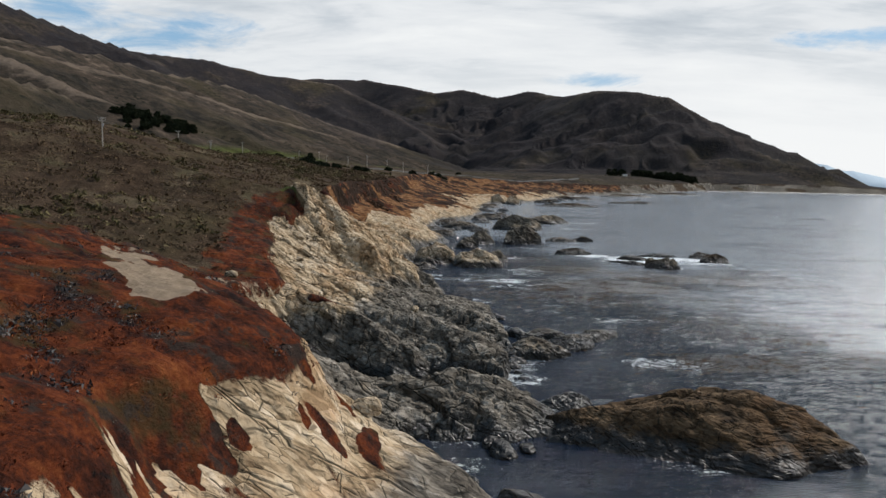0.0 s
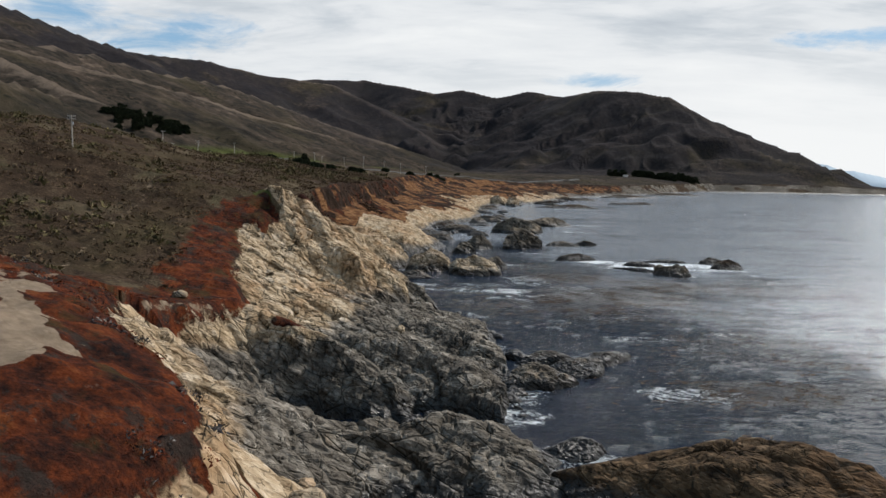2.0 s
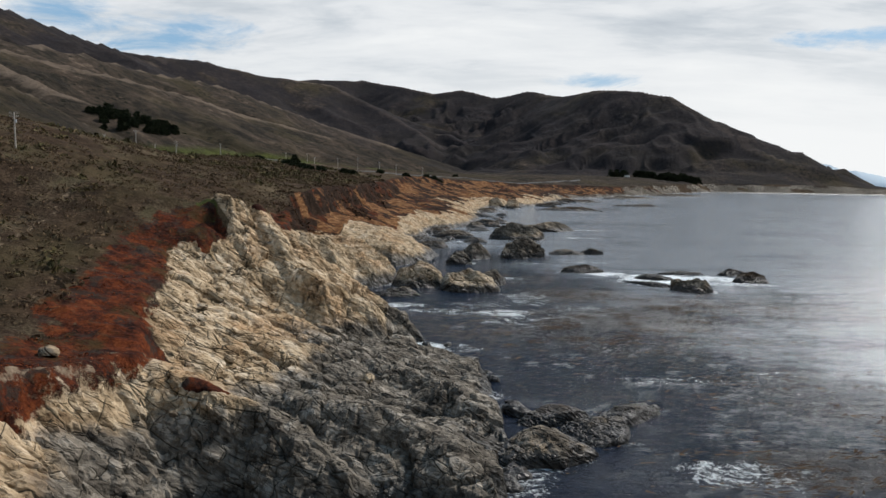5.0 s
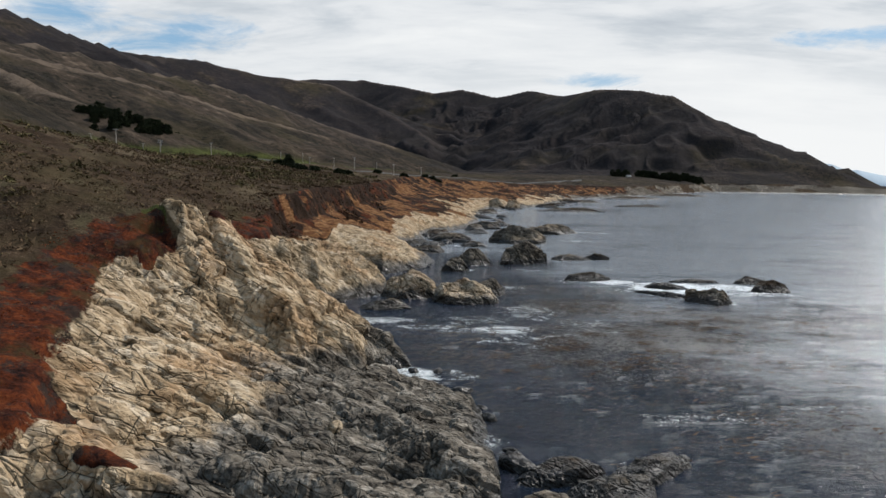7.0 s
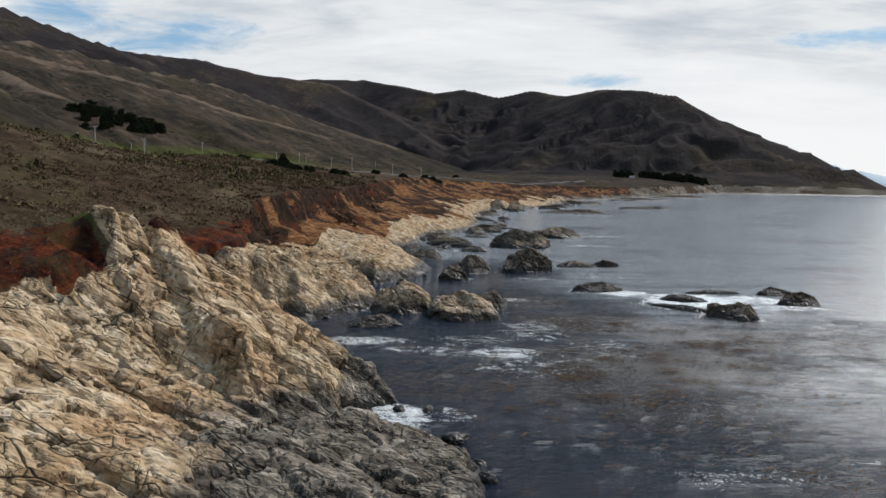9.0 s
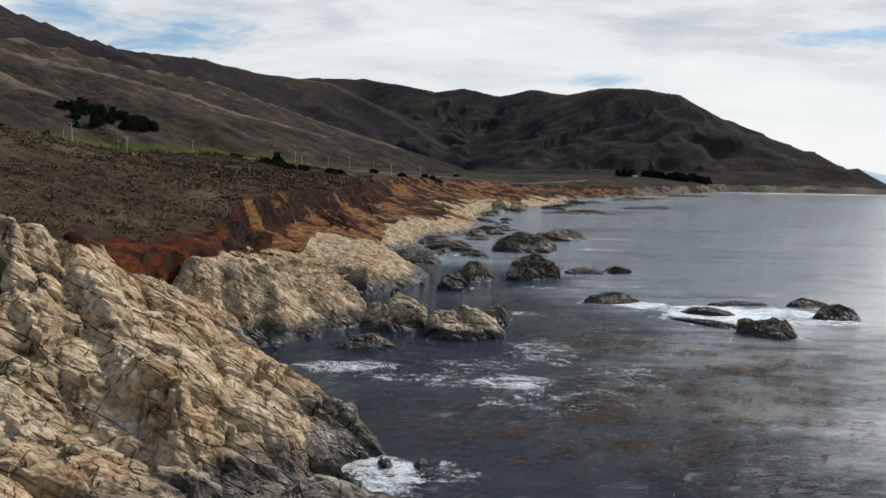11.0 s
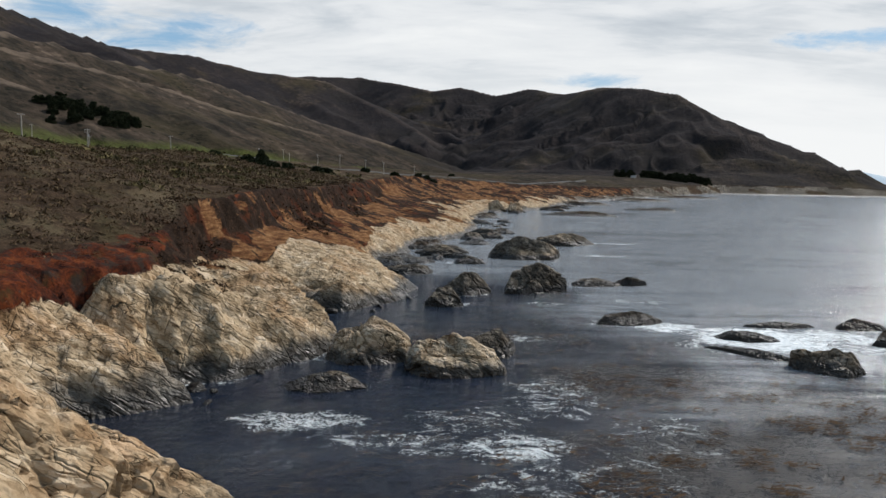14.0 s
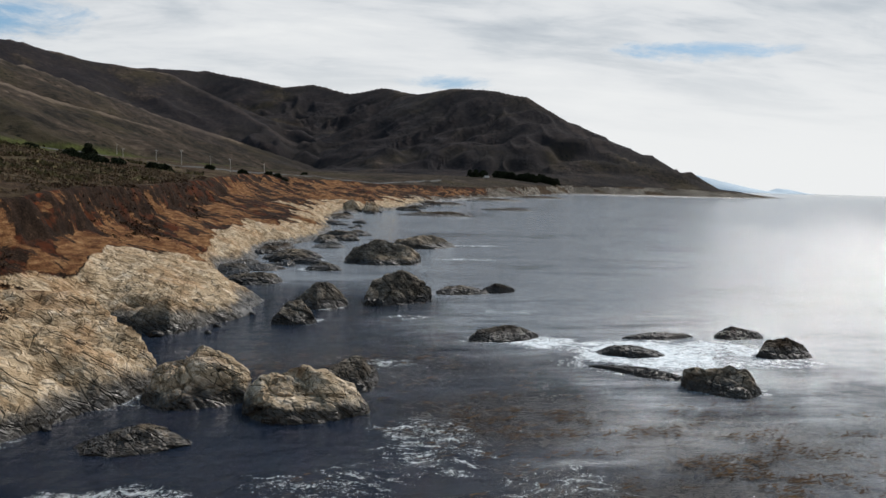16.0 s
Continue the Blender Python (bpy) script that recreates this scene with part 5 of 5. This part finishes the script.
for k in range(46):
    u = k / 45
    x, y = (428 + 12 * rng.normal(), 1950 + 10 * rng.normal()) if k < 7 else (462 + 165 * u + 8 * rng.normal(), 1965 + 40 * u + 12 * rng.normal())
    plant(far_trees[k % 2], used[k % 2], x, y, rng.random() * 360)
    used[k % 2] = False
shrub = tree("shrub", 5.2, 4.6, 80, "dense dark green shrub on the grassy terrace", "shrub", "shrubs on the terrace")
for k, (x, y) in enumerate(((-133, 631), (-112, 628), (-106, 622), (-101, 626), (-95, 620), (-86, 618), (-71, 640), (-66, 646), (-15, 906), (-8, 912), (-2, 909), (-120, 700), (-60, 835), (-35, 852), (20, 1100))):
    plant(shrub, k == 0, x, y, 57 * k)
tall = tree("cypress_tree", 9.5, 4.0, 83, "dark upright cypress beside the field", "tree", "shrubs on the terrace")
plant(tall, True, -118, 690, 0)


# ---------------------------------------------------------------- the coast road
def build_road():
    line = np.array([(-235, 470), (-200, 560), (-160, 650), (-118, 740), (-72, 830), (-46, 900), (-10, 980), (60, 1100), (140, 1260), (260, 1500)], float)
    t = np.linspace(0, len(line) - 1, 420)
    cx, cy = np.interp(t, range(len(line)), line[:, 0]), np.interp(t, range(len(line)), line[:, 1])
    for _ in range(30):
        cx[1:-1], cy[1:-1] = (cx[:-2] + cx[1:-1] + cx[2:]) / 3, (cy[:-2] + cy[1:-1] + cy[2:]) / 3
    tx, ty = np.gradient(cx), np.gradient(cy)
    ln = np.hypot(tx, ty)
    px, py = ty / ln, -tx / ln
    offs = np.array((-5.2, -3.6, 0, 3.6, 5.2))
    x, y = cx[:, None] + px[:, None] * offs, cy[:, None] + py[:, None] * offs
    mid = ground_z(cx, cy)
    for _ in range(12):
        mid[1:-1] = (mid[:-2] + mid[1:-1] + mid[2:]) / 3
    z = mid[:, None] + np.array((-1.2, 0.55, 0.62, 0.55, -1.2))
    me = mesh_of("road", np.stack((x, y, z), -1).reshape(-1, 3), grid_faces(420, 5))
    m, n = material("worn_asphalt")
    pos = n.add("ShaderNodeNewGeometry").outputs["Position"]
    finish(n, n.ramp(n.noise(pos, 0.5, 6, 0.6), [(0.3, (0.045, 0.043, 0.040)), (0.7, (0.075, 0.071, 0.066))]), 0.9, n.noise(pos, 8, 4, 0.6), 0.3, 0.02)
    me.materials.append(m)
    return tagged(new("road", me), "grey asphalt coast road along the terrace", "road", kind="structure")


build_road()


def farm_house():
    root = new("house")
    bm = bmesh.new()
    box(bm, 12, 7, 3.4, pose(0, 0, 1.5), 0.05)
    part("wall", bm, plain_material("white_painted_boards", (0.62, 0.61, 0.58), (0.76, 0.75, 0.72), 1, 0.8), root)
    bm = bmesh.new()
    for s in (-1, 1):
        box(bm, 13, 4.6, 0.2, pose(0, s * 2.0, 4.0, -s * 28), 0.02)
    part("roof", bm, plain_material("grey_shingle_roof", (0.12, 0.12, 0.12), (0.2, 0.2, 0.2), 2, 0.9), root)
    for k in (-3.5, 0, 3.5):
        bm = bmesh.new()
        box(bm, 1.2, 0.1, 1.2, pose(k, -3.52, 1.9), 0.01)
        part("window", bm, MAT_METAL, root, "dark window")
    root.matrix_world = pose(450, 1950, float(ground_z(450, 1950)[0]), 0, 0, 15)
    return tagged(root, "small white house beside the distant shore grove", "house")


farm_house()


# ---------------------------------------------------------------- low plants
def scatter(name, mat, keep, count, bounds, size, tri, seed, label, category, z_squash=0.5, leaf=0.22):
    """Low clumps of leaves that cover the ground, more of them towards the shore."""
    rng = np.random.default_rng(seed)
    x0, x1, y0, y1 = bounds
    y = y0 + (y1 - y0) * rng.random(count) ** 1.35
    x = x0 + (x1 - x0) * rng.random(count)
    z, d, e, hills = survey(x, y)
    zz = z + crag(x, y) + np.where(e > 0, swell(x, y, e), 0)
    ok = keep(x, y, zz, d, e)
    x, y, zz = x[ok], y[ok], zz[ok]
    n = len(x)
    r = size * (0.5 + rng.random(n) ** 2 * 1.2) * (1 + np.clip(y - 200, 0, 400) / 500)
    verts = []
    for _ in range(tri):
        a = rng.random(n) * 6.283
        up = rng.random(n)
        rr = r * np.sqrt(1 - up * up * 0.9) * (0.7 + 0.4 * rng.random(n))
        c = np.stack((x + rr * np.cos(a), y + rr * np.sin(a), zz + r * z_squash * up), 1)
        p, q = rng.normal(size=(n, 3)) * (r * leaf)[:, None], rng.normal(size=(n, 3)) * (r * leaf)[:, None]
        verts.append(np.stack((c - 0.5 * (p + q), c + p, c + q), 1))
    v = np.concatenate(verts).reshape(-1, 3)
    me = mesh_of(name, v, np.arange(len(v)).reshape(-1, 3), False)
    me.materials.append(mat)
    return tagged(new(name, me), label, category, kind="stuff")


scatter("scrub", MAT_SCRUB, lambda x, y, z, d, e: (e > 3 + 5 * fbm(x / 9, y / 9, 3, 301)) & (fbm(x / 12, y / 12, 3, 303) > -0.25) & (e > np.interp(y, [0, 70, 110, 190, 230, 290, 300], [45, 38, 8, 8, 4, 8, 2])),
        52000, (-230, -14, 40, 620), 0.70, 11, 21, "low brown and olive scrub covering the terrace", "scrub")
scatter("bush_cover", MAT_BUSH, lambda x, y, z, d, e: (e > np.interp(y, [0, 70, 110, 300], [48, 42, 10, 6])) & (fbm(x / 22, y / 22, 3, 305) > 0.12),
        5200, (-240, -20, 60, 700), 1.25, 26, 25, "olive and dark bushes dotting the terrace", "bushes", 0.6)
scatter("ice_plant", MAT_RED, lambda x, y, z, d, e: (e > -1.0) & (e < np.interp(y, [0, 70, 95, 110, 185, 200, 240, 270, 290], [55, 40, 18, 8, 7, 1, 8, 8, 3]) + 4 * fbm(x / 8, y / 8, 3, 311)) & (fbm(x / 5, y / 5, 3, 313) > -0.2)
        & (crag(x, y) < 0.5) & (np.hypot((x + 25) / 7, (y - 69) / 9) > 1) & (np.hypot((x + 32) / 4, (y - 82) / 8) > 1),
        22000, (-75, -8, 28, 290), 0.36, 22, 23, "red succulent ice plant mats on the cliff edge", "ice plant", 0.35, 0.13)
scatter("bluff_brush", MAT_BLUFF, lambda x, y, z, d, e: (e > -15 + 7 * fbm(x / 9, y / 9, 3, 331)) & (e < 4) & (d > 14) & (fbm(x / 13, y / 13, 4, 113) > -0.12),
        23000, (-85, 10, 280, 640), 0.55, 12, 29, "dark rusty brush clinging to the earth bluffs", "brush", 0.55)
scatter("sage_brush", MAT_SAGE, lambda x, y, z, d, e: (e > -1.5) & (e < 40) & (fbm(x / 3.6, y / 3.6, 3, 341) > 0.20) & (nearest([(-35, 87), (-29.5, 79), (-25.5, 71.5), (-21.5, 64)], x, y)[0] > 4),
        9000, (-62, -9, 28, 120), 0.42, 20, 37, "dark grey sage shrubs with pale tips among the ice plant", "sage", 0.6, 0.16)
